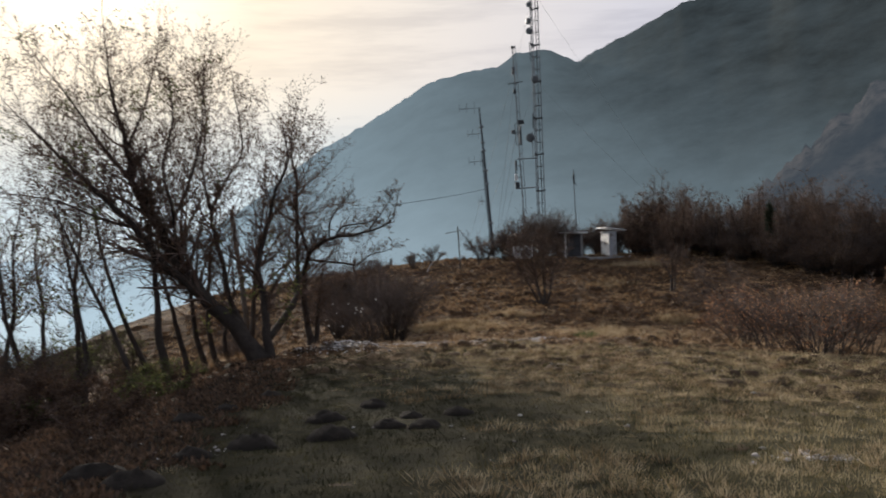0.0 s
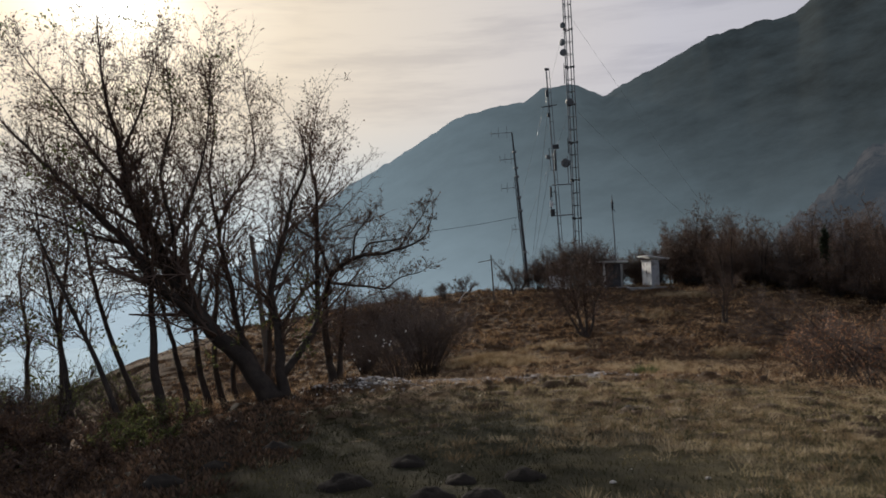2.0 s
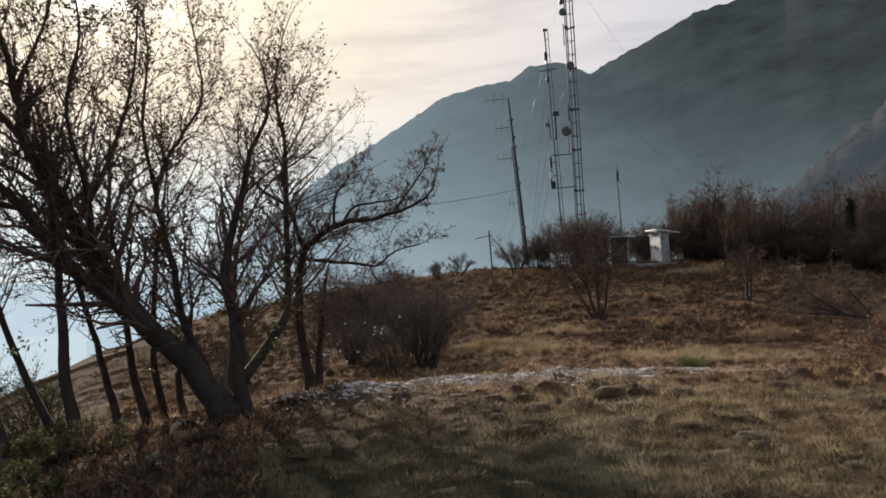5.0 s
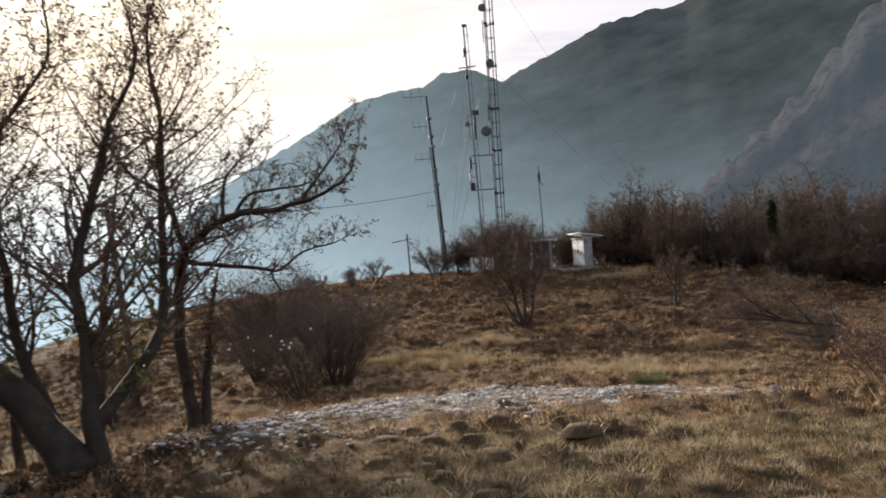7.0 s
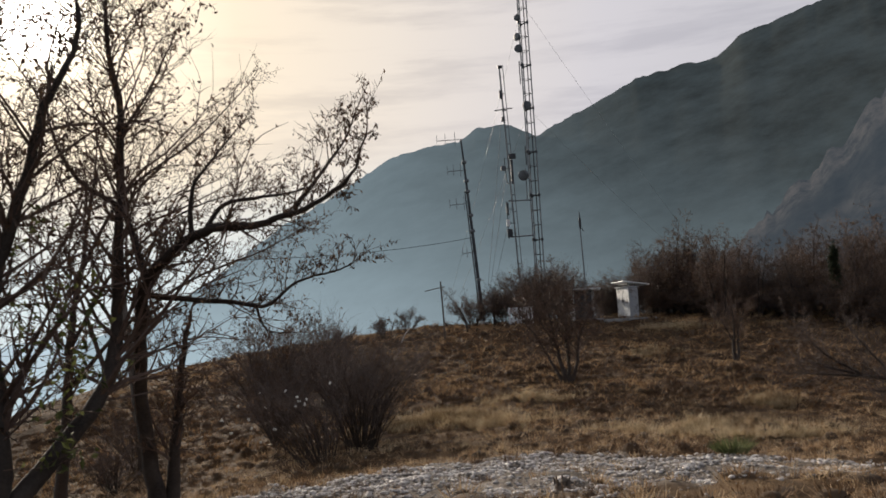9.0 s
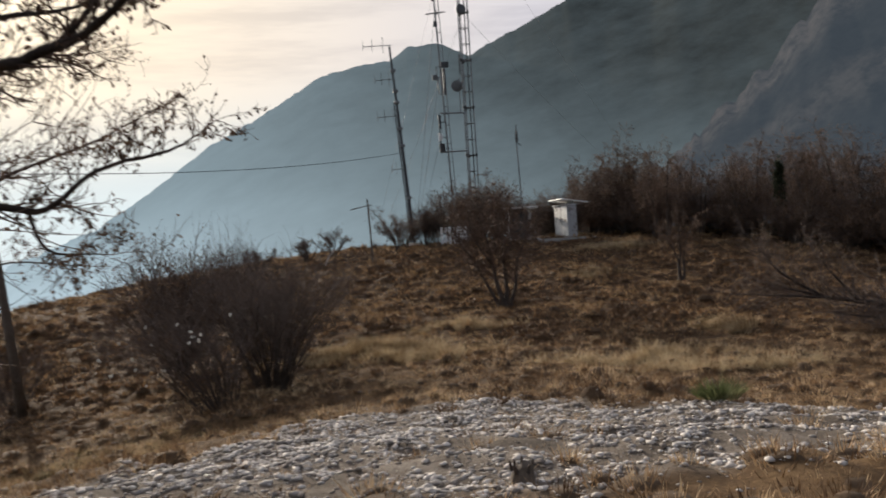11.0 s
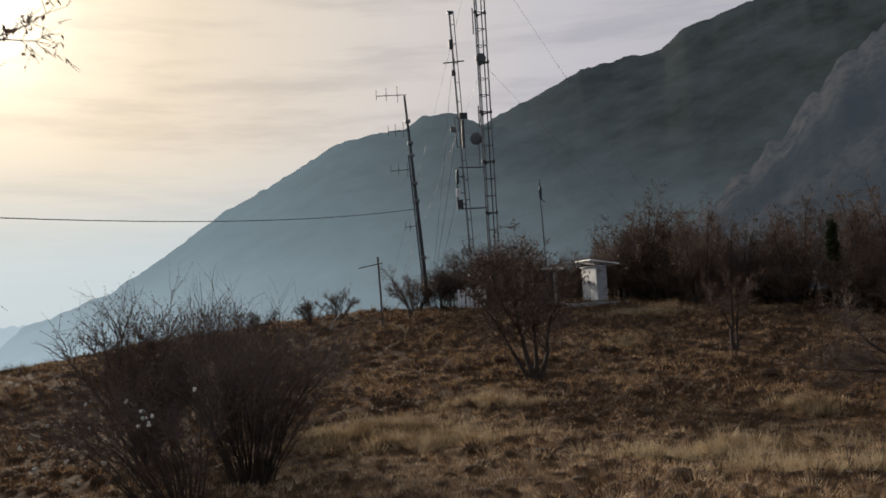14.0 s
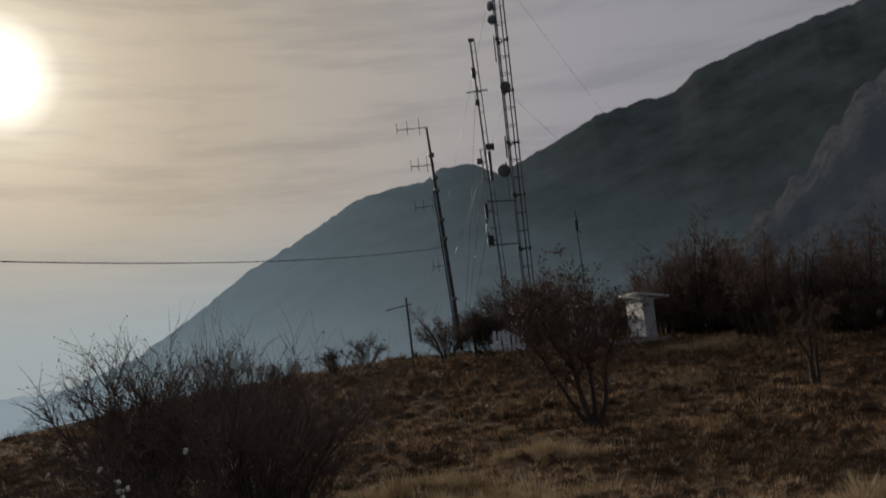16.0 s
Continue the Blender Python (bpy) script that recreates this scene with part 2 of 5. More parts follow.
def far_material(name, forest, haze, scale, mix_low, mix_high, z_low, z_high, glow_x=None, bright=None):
    """Distant wooded slope, sunlit mist painted in as glow: thicker low down and towards the sun."""
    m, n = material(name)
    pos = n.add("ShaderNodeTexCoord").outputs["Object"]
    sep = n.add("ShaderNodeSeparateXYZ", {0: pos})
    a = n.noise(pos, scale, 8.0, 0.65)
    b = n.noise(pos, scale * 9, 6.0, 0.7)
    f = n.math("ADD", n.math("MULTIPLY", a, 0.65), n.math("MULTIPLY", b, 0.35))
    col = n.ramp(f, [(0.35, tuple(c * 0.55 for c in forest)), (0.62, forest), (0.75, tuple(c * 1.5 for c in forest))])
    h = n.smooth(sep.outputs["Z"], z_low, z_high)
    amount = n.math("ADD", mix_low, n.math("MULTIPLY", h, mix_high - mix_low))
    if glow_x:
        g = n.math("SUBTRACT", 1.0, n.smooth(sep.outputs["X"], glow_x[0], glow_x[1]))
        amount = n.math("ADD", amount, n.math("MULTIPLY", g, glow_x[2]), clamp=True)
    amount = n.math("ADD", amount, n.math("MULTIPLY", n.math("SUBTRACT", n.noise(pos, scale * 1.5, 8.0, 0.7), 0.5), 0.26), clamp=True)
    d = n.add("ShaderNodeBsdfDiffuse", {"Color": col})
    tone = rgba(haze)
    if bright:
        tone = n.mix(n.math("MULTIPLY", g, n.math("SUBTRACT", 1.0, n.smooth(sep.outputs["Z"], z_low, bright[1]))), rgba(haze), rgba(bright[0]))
    # haze is this emission, mixed over the slope's own colour
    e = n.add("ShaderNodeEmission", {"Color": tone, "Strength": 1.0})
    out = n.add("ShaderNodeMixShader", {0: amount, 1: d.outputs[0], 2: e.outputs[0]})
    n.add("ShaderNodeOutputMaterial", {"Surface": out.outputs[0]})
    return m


# ---- mesh helpers ----
def mesh_data(name, verts, faces, mat, smooth=False):
    me = bpy.data.meshes.new(name)
    if isinstance(verts, np.ndarray):
        k = faces.shape[1]
        me.vertices.add(len(verts))
        me.vertices.foreach_set("co", verts.astype(np.float32).ravel())
        me.loops.add(faces.size)
        me.loops.foreach_set("vertex_index", faces.astype(np.int32).ravel())
        me.polygons.add(len(faces))
        me.polygons.foreach_set("loop_start", np.arange(0, faces.size, k, dtype=np.int32))
        me.update(calc_edges=True)
    else:
        me.from_pydata([tuple(v) for v in verts], [], faces)
    me.materials.append(mat)
    if smooth:
        me.polygons.foreach_set("use_smooth", [True] * len(me.polygons))
    me.update()
    return me


def thing(name, at, label, category, group="", kind="", rz=0.0):
    ob = new(name)
    ob.matrix_basis = pose(*at, 0, 0, rz)
    ob.empty_display_size = 0.2
    return tagged(ob, label, category, group, kind)


class Shape:
    """Collects tubes, boxes and sheets for one mesh."""

    def __init__(self):
        self.v, self.f = [], []

    def tube(self, pts, radii, n=6, cap=True):
        pts = [Vector(p) for p in pts]
        base = len(self.v)
        side = Vector((1, 0, 0))
        for i, p in enumerate(pts):
            d = (pts[min(i + 1, len(pts) - 1)] - pts[max(i - 1, 0)])
            d = d.normalized() if d.length > 1e-9 else Vector((0, 0, 1))
            s = side - d * side.dot(d)
            if s.length < 0.1:
                s = Vector((0, 1, 0)) - d * d.y
            s.normalize()
            side, t = s, d.cross(s)
            r = radii[i] if isinstance(radii, (list, tuple)) else radii
            for k in range(n):
                a = 2 * math.pi * k / n
                self.v.append(p + (s * math.cos(a) + t * math.sin(a)) * r)
        for i in range(len(pts) - 1):
            for k in range(n):
                a, b = base + i * n + k, base + i * n + (k + 1) % n
                self.f.append((a, b, b + n, a + n))
        if cap and n > 2:
            self.f.append(tuple(base + k for k in reversed(range(n))))
            self.f.append(tuple(base + (len(pts) - 1) * n + k for k in range(n)))
        return self

    def box(self, centre, size, m=None, chamfer=0.0):
        bm = bmesh.new()
        bmesh.ops.create_cube(bm, size=1.0)
        bmesh.ops.scale(bm, vec=size, verts=bm.verts)
        if chamfer:
            bmesh.ops.bevel(bm, geom=bm.edges[:], offset=chamfer, segments=2, affect="EDGES", profile=0.6)
        mm = Matrix.Translation(centre) @ (m or Matrix())
        base = len(self.v)
        bm.verts.index_update()
        self.v += [mm @ v.co for v in bm.verts]
        self.f += [tuple(base + v.index for v in f.verts) for f in bm.faces]
        bm.free()
        return self

    def lathe(self, profile, m, n=16):
        """profile: (radius, height) pairs turned round m's z."""
        base = len(self.v)
        for r, h in profile:
            for k in range(n):
                a = 2 * math.pi * k / n
                self.v.append(m @ Vector((r * math.cos(a), r * math.sin(a), h)))
        for i in range(len(profile) - 1):
            for k in range(n):
                a, b = base + i * n + k, base + i * n + (k + 1) % n
                self.f.append((a, b, b + n, a + n))
        self.f.append(tuple(base + k for k in reversed(range(n))))
        self.f.append(tuple(base + (len(profile) - 1) * n + k for k in range(n)))
        return self

    def leaf(self, p, d, up, length, width):
        d, side = d.normalized(), d.cross(up)
        side = side.normalized() if side.length > 1e-6 else Vector((1, 0, 0))
        fold = side.cross(d) * width * 0.35
        b = len(self.v)
        self.v += [p, p + d * length * 0.5 + side * width * 0.5 + fold, p + d * length, p + d * length * 0.5 - side * width * 0.5 + fold]
        self.f += [(b, b + 1, b + 2), (b, b + 2, b + 3)]

    def mesh(self, name, mat, smooth=False):
        return mesh_data(name, self.v, self.f, mat, smooth)


def part(name, shape, mat, parent, label="", smooth=False, kind=""):
    ob = new(name, shape.mesh(name, mat, smooth) if isinstance(shape, Shape) else shape)
    ob.parent = parent
    return tagged(ob, label, kind=kind)


# ---- ground ----
KNOT_Y = (-60, -30, -10, 0, 5, 10, 15, 18, 21, 24, 28, 34, 38, 42, 47, 52, 56, 60, 66, 80, 110)
KNOT_Z = (2.0, 0.9, 0.25, -0.08, -0.32, -0.58, -0.64, -0.68, -0.85, -1.25, -1.7, -1.92, -1.72, -1.36, -0.5, 0.3, 0.72, 0.8, 0.45, -3, -16)


def relief(x, y):
    """Height of the ridge meadow."""
    x, y = np.asarray(x, float), np.asarray(y, float)
    z = sum(np.interp(y + d, KNOT_Y, KNOT_Z) * k for d, k in ((-2, 0.15), (-1, 0.2), (0, 0.3), (1, 0.2), (2, 0.15)))
    lip = np.interp(y, (0, 16, 22, 28), (-2.5, -3.2, -2.5, 1.0))
    fall = np.interp(y, (5, 14, 19, 26, 34, 42, 47, 60), (0.08, 0.12, 0.12, 0.075, 0.062, 0.045, 0.03, 0.046))
    z = z - fall * np.maximum(0, lip - x) ** 1.35 - 0.06 * np.maximum(0, -x - 15) ** 1.5
    z = z - np.interp(y, (8, 22, 29, 36, 44), (0.06, 0.08, 0.045, 0.01, 0.0)) * np.maximum(0, x - 3.2) ** 1.1
    z = z - 0.03 * np.maximum(0, x - 22) ** 1.25
    return z + 0.24 * np.exp(-((x + 2.25) / 1.0) ** 2 - ((y - 18.6) / 0.6) ** 2)


def stony(x, y):
    """How much of the ground is bare stones, 0 to 1."""
    upper = np.interp(x, (-3.5, -2.4, -1.6, -0.2, 2.3, 3.2, 6, 10), (21.5, 22.8, 24.6, 26.8, 26.6, 24.8, 24.0, 23.5))
    inside = np.clip((y - 18.9 - 0.25 * np.abs(x - 1)) / 1.3, 0, 1) * np.clip((upper - y) / 0.9, 0, 1) * np.clip((x + 3.4) / 1.0, 0, 1) * np.clip((11 - x) / 4, 0, 1)
    return np.maximum(inside, np.exp(-((x + 2.25) / 1.0) ** 2 - ((y - 18.6) / 0.6) ** 2))


CELL = 0.46
DICE = np.random.default_rng(11).uniform(0, 1, (128, 128, 4))


def clump(i, j):
    """Centre, radius and height of the tussock in one cell of the meadow."""
    d = DICE[i % 128, j % 128]
    cx, cy = (i + 0.12 + 0.76 * d[..., 0]) * CELL, (j + 0.12 + 0.76 * d[..., 1]) * CELL
    return cx, cy, CELL * (0.34 + 0.34 * d[..., 2]), 0.04 + 0.16 * d[..., 3] ** 1.3


def swell(x, y):
    """How tall the tussocks grow at a place, 0 to 1."""
    return np.clip(0.12 + (y - 11.5) * 0.14 + 0.4 * np.clip((x - 0.8) / 2, 0, 1) * np.clip((y - 4) / 4, 0, 1), 0.12, 1) * (1 - 0.85 * stony(x, y)) * np.clip(0.55 + 0.45 * np.sin(x * 0.9 + 1.3 * np.sin(y * 0.5)) * np.sin(y * 0.8 + x * 0.3), 0.42, 1)


def bumps(x, y):
    """Uneven tussocky surface on top of the relief."""
    out = np.empty(x.size)
    for i, (a, b) in enumerate(zip(x.ravel(), y.ravel())):
        k = min(1.0, max(0.3, 0.3 + (b - 11) * 0.1))
        out[i] = k * (0.10 * noise.noise((a * 0.45, b * 0.45, 0.0)) + 0.10 * noise.noise((a * 1.3, b * 1.3, 3.0)) + 0.05 * noise.noise((a * 2.9, b * 2.9, 6.0)))
    i0, j0 = np.floor(x / CELL).astype(int), np.floor(y / CELL).astype(int)
    dome = np.zeros(x.shape)
    for di in (-1, 0, 1):
        for dj in (-1, 0, 1):
            cx, cy, r, h = clump(i0 + di, j0 + dj)
            dome = np.maximum(dome, h * np.maximum(0, 1 - ((x - cx) ** 2 + (y - cy) ** 2) / r ** 2))
    return out.reshape(x.shape) + dome * swell(x, y)


def height(x, y):
    return float(relief(x, y) + bumps(np.array([x]), np.array([y]))[0])


def graded(lo, hi, dense_lo, dense_hi, fine, growth=1.14):
    v = list(np.arange(dense_lo, dense_hi + 1e-6, fine))
    s = fine
    while v[-1] < hi:
        s *= growth
        v.append(v[-1] + s)
    s = fine
    while v[0] > lo:
        s *= growth
        v.insert(0, v[0] - s)
    return np.array(v)


gx, gy = np.meshgrid(graded(-160, 160, -11, 16, 0.14), graded(-80, 150, 2, 60, 0.14))
gz = relief(gx, gy) + bumps(gx, gy)
ny, nx = gx.shape
idx = np.arange(nx * ny).reshape(ny, nx)
quads = np.stack((idx[:-1, :-1], idx[:-1, 1:], idx[1:, 1:], idx[1:, :-1]), -1).reshape(-1, 4)
GROUND = ground_material()
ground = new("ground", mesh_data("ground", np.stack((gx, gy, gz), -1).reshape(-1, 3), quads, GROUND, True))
bare = ground.data.attributes.new("bare", "FLOAT", "POINT")
bare.data.foreach_set("value", stony(gx, gy).ravel().astype(np.float32))
tagged(ground, "uneven ridge meadow of dry brown and green grass", "ground", kind="structure")

# far valley floor out to the horizon, its mist painted in as glow
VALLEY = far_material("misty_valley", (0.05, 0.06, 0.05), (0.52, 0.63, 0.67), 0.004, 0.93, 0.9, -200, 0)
vs = Shape()
for k in range(48):
    a0, a1 = 2 * math.pi * k / 48, 2 * math.pi * (k + 1) / 48
    for r0, r1, z0, z1 in ((90, 400, -40, -160), (400, 1500, -160, -180), (1500, 4700, -180, -150)):
        b = len(vs.v)
        vs.v += [Vector((r0 * math.cos(a0), r0 * math.sin(a0), z0)), Vector((r1 * math.cos(a0), r1 * math.sin(a0), z1)), Vector((r1 * math.cos(a1), r1 * math.sin(a1), z1)), Vector((r0 * math.cos(a1), r0 * math.sin(a1), z0))]
        vs.f.append((b, b + 1, b + 2, b + 3))
tagged(new("backdrop_valley", vs.mesh("backdrop_valley", VALLEY)), "valley far below the ridge, pale mist painted in as glow", "valley", kind="structure")


# ---- mountains ----
def ridge(name, mat, label, dist, depth, profile, foot, seed, rough=1.0, steps=260, spur=0.0):
    """A wooded mountain side: its crest follows the bearing and elevation pairs, its face runs down towards the viewer."""
    az = np.array([p[0] for p in profile])
    el = np.array([p[1] for p in profile])
    rows, cols = 60, steps
    verts = []
    for j in range(rows + 1):
        s = j / rows
        for i in range(cols + 1):
            a = az[0] + (az[-1] - az[0]) * i / cols
            e = np.interp(a, az, el)
            top = dist * math.tan(radians(e))
            crest = rough * (6 * noise.noise((a * 0.9, seed, 0)) + 3.0 * noise.noise((a * 4.3, seed, 5)) + 2.2 * noise.noise((a * 17, seed, 9))) * (1 - s) ** 9
            r = dist - depth * s
            gully = noise.fractal((a * 0.16, s * 1.1 + seed, seed), 0.8, 2.1, 5) * 90 * spur * math.sin(math.pi * min(1, s * 1.2)) if spur else 0
            broad = dist * math.tan(radians(float(np.mean(np.interp(a + np.arange(-9, 10, 3), az, el)))))
            z = foot + (broad - foot) * (1 - s) ** 1.15 + (top - broad) * (1 - s) ** 5 + crest
            r += gully
            verts.append((r * math.sin(radians(a)), r * math.cos(radians(a)), z))
    idx = np.arange((rows + 1) * (cols + 1)).reshape(rows + 1, cols + 1)
    q = np.stack((idx[:-1, :-1], idx[1:, :-1], idx[1:, 1:], idx[:-1, 1:]), -1).reshape(-1, 4)
    ob = new(name, mesh_data(name, np.array(verts), q, mat, True))
    ob.data.attributes.new("below_crest", "FLOAT", "POINT").data.foreach_set("value", np.repeat(np.arange(rows + 1) / rows, cols + 1).astype(np.float32))
    return tagged(ob, label, "mountain", kind="structure")


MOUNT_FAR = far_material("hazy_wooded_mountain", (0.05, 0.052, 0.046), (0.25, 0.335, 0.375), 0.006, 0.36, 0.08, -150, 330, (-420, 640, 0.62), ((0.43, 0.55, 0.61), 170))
MOUNT_SIDE = far_material("haze_painted_woods", (0.022, 0.022, 0.022), (0.07, 0.088, 0.105), 0.02, 0.72, 0.5, -60, 120)


def spur_material():
    """Wooded flank, bare grey-brown gullies running down it, painted mist glow thickest at its foot."""
    m, n = material("gullied_wooded_spur")
    pos = n.add("ShaderNodeTexCoord").outputs["Object"]
    sep = n.add("ShaderNodeSeparateXYZ", {0: pos})
    run = n.add("ShaderNodeAttribute")
    run.attribute_name = "below_crest"
    warp = n.noise(pos, 0.012, 6.0, 0.65)
    fine = n.noise(pos, 0.09, 7.0, 0.72)
    down = n.math("ADD", run.outputs["Fac"], n.math("MULTIPLY", n.math("SUBTRACT", warp, 0.5), 0.22))
    wood = n.ramp(fine, [(0.35, (0.012, 0.014, 0.016)), (0.7, (0.045, 0.046, 0.045))])
    rock = n.ramp(fine, [(0.35, (0.035, 0.033, 0.032)), (0.7, (0.1, 0.09, 0.085))])
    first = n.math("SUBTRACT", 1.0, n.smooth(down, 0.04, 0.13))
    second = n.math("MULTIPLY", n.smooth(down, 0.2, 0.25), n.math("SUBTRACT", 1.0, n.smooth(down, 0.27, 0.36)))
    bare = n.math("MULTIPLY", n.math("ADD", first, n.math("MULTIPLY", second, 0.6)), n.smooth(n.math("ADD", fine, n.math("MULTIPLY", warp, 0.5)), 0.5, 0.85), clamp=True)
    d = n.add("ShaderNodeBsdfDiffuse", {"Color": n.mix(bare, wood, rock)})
    # mist colour as glow, with the lit crest bands painted brighter
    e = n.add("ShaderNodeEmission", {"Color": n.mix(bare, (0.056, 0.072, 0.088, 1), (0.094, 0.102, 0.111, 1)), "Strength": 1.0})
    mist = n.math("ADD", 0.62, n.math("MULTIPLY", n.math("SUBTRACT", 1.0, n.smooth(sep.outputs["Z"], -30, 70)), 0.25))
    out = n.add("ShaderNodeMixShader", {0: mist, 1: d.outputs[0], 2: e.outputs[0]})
    n.add("ShaderNodeOutputMaterial", {"Surface": out.outputs[0]})
    return m


MOUNT_LOW = far_material("haze_painted_hills", (0.05, 0.06, 0.06), (0.47, 0.58, 0.64), 0.003, 0.97, 0.92, -150, 60)
ridge("backdrop_far_hills", MOUNT_LOW, "distant hills with pale haze painted in as glow", 3600, 400, [(-60, 0.9), (-40, 0.5), (-30, 0.3), (-22, 0.35), (-16, 0.6), (-8, 0.4), (10, 0.3)], -180, 2.0, 3.0)
ridge("backdrop_mountain", MOUNT_FAR, "wooded mountain with a rounded peak, blue haze painted in, thinner towards its steep flank", 1900, 1300, [(-24, -3.5), (-20, 0.2), (-17.5, 1.15), (-14.5, 2.4), (-11.4, 4.5), (-7.8, 7.2), (-4.8, 8.75), (-2.4, 10.2), (0, 11.6), (1.5, 12.05), (4.7, 12.5), (6.3, 13.3), (8.1, 13.5), (9.2, 13.0), (10.3, 12.5), (11.3, 13.05), (13.5, 13.9), (17.4, 15.6), (19.8, 16.05), (22.6, 16.2), (24.4, 17.5), (28, 18.3), (32, 19.1), (36, 19.5), (46, 21), (62, 20), (90, 17)], -200, 4.0, 1.2, steps=420)
ridge("backdrop_mountain_spur", spur_material(), "brown wooded spur at the mountain foot, mist painted in as glow", 620, 330, [(14, -1.5), (18, 1.0), (21.2, 3.1), (24.3, 5.7), (29.2, 9.8), (33, 14.0), (40, 18), (60, 19), (90, 14)], -80, 9.0, 1.6, spur=0.25)
# woods close the place behind the walker
ridge("backdrop_woods_behind", MOUNT_SIDE, "wooded slope behind the meadow", 150, 60, [(100, 4), (130, 9), (160, 13), (190, 14), (220, 12), (250, 7), (275, 2)], -20, 12.0, 0.4)


# ---- plants ----
def curve_points(ctrl, steps=4, jitter=0.0, rng=None):
    """A smooth line through a few control points."""
    c = [Vector(p) for p in ctrl]
    c = [c[0] * 2 - c[1]] + c + [c[-1] * 2 - c[-2]]
    out = []
    for i in range(1, len(c) - 2):
        for k in range(steps):
            t = k / steps
            p = 0.5 * (2 * c[i] + (c[i + 1] - c[i - 1]) * t + (2 * c[i - 1] - 5 * c[i] + 4 * c[i + 1] - c[i + 2]) * t * t + (3 * c[i] - c[i - 1] - 3 * c[i + 1] + c[i + 2]) * t ** 3)
            if jitter and (i > 1 or k):
                p = p + Vector([rng.uniform(-jitter, jitter) for _ in range(3)])
            out.append(p)
    out.append(c[-2])
    return out


def twig(rng, spec, twigs, leaves, p, d, length, r, depth):
    """A crooked branch with its side twigs and the leaves still on it."""
    segs = 4 if depth else 3
    pts, q, dirs = [p], p.copy(), []
    for k in range(segs):
        d = (d + Vector([rng.gauss(0, spec["crook"]) for _ in range(3)]) + Vector((0, 0, spec["rise"]))).normalized()
        q = q + d * (length / segs)
        pts.append(q.copy())
        dirs.append(d.copy())
    twigs.tube(pts, [r * (1 - 0.75 * k / segs) for k in range(segs + 1)], 4 if depth > 1 else 3, False)
    if depth:
        for _ in range(rng.randint(*spec["kids"])):
            k = rng.randint(1, segs) if depth < 2 else rng.randint(0, segs)
            dd = dirs[min(k, segs - 1)]
            side = Vector([rng.gauss(0, 1) for _ in range(3)])
            side = (side - dd * side.dot(dd)).normalized()
            twig(rng, spec, twigs, leaves, pts[k], (dd * spec["ahead"] + side).normalized(), length * rng.uniform(0.35, 0.7), max(r * 0.45, 0.0029), depth - 1)
    if leaves is not None and depth <= 1:
        for q in pts[1:]:
            if rng.random() < spec["leaf"]:
                hang = Vector((rng.gauss(0, 0.5), rng.gauss(0, 0.5), -0.6 if spec["hang"] else rng.gauss(0.2, 0.5)))
                leaves.leaf(q, hang, Vector([rng.gauss(0, 1) for _ in range(3)]), rng.uniform(0.7, 1.3) * spec["leaf_size"], rng.uniform(0.4, 0.6) * spec["leaf_size"])


BROAD = dict(crook=0.17, rise=0.05, kids=(4, 7), ahead=1.1, leaf=0.26, hang=False, leaf_size=0.058)


def tree(name, at, stems, label, category="tree", seed=1, spec=BROAD, start=0.3, gap=0.16, reach=1.5, depth=2, leaf_mat=LEAF_DRY, twig_mat=TWIG, sprouts=0, group=""):
    """stems: (control points relative to the foot, foot radius, tip radius)."""
    rng = random.Random(seed)
    ob = thing(name, at, label, category, group)
    twigs, leaves, green = Shape(), Shape(), Shape()
    for n, (ctrl, r0, r1) in enumerate(stems):
        pts = curve_points(ctrl, 5, r0 * 0.16, rng)
        k = len(pts) - 1
        radii = [r1 + (r0 - r1) * (1 - i / k) ** 1.1 + (r0 * 0.5 * max(0, 1 - i / 3) ** 2 if n == 0 or ctrl[0][2] < 0.15 else 0) for i in range(k + 1)]
        part("trunk" if n == 0 else "limb", Shape().tube(pts, radii, 9), BARK, ob, smooth=True)
        total = sum((pts[i + 1] - pts[i]).length for i in range(k))
        run, nxt = 0.0, total * start
        for i in range(k):
            seg = pts[i + 1] - pts[i]
            while nxt < run + seg.length:
                f = (nxt - run) / seg.length
                at_p = pts[i] + seg * f
                d = seg.normalized()
                side = Vector([rng.gauss(0, 1) for _ in range(3)])
                side = (side - d * side.dot(d)).normalized()
                share = nxt / total
                ln = reach * (1.15 - 0.75 * share) * rng.uniform(0.55, 1.15)
                twig(rng, spec, twigs, leaves, at_p, (d * 0.9 + side + Vector((0, 0, 0.25))).normalized(), ln, max(0.006, radii[i] * 0.38), depth)
                nxt += gap * rng.uniform(0.5, 1.5)
            run += seg.length
        twig(rng, spec, twigs, leaves, pts[-1], (pts[-1] - pts[-2]).normalized(), reach * 0.6, r1, depth)
    for _ in range(sprouts):
        pts, r0, r1 = stems[rng.randrange(len(stems))]
        a = Vector(pts[rng.randrange(1, min(4, len(pts)))])
        q = a + Vector((rng.gauss(0, 0.3), rng.gauss(0, 0.3), rng.gauss(0.1, 0.25)))
        twig(rng, dict(spec, leaf=0.95, leaf_size=0.085), twigs, green, q, Vector((rng.gauss(0, 1), rng.gauss(0, 1), 0.5)).normalized(), 0.5, 0.006, 1)
    part("twig_mass", twigs, twig_mat, ob, kind="stuff")
    if leaves.f:
        part("foliage", leaves, leaf_mat, ob, kind="stuff")
    if green.f:
        part("green_foliage", green, LEAF_GREEN, ob, "small green leaves on low sprouts", kind="stuff")
    return ob


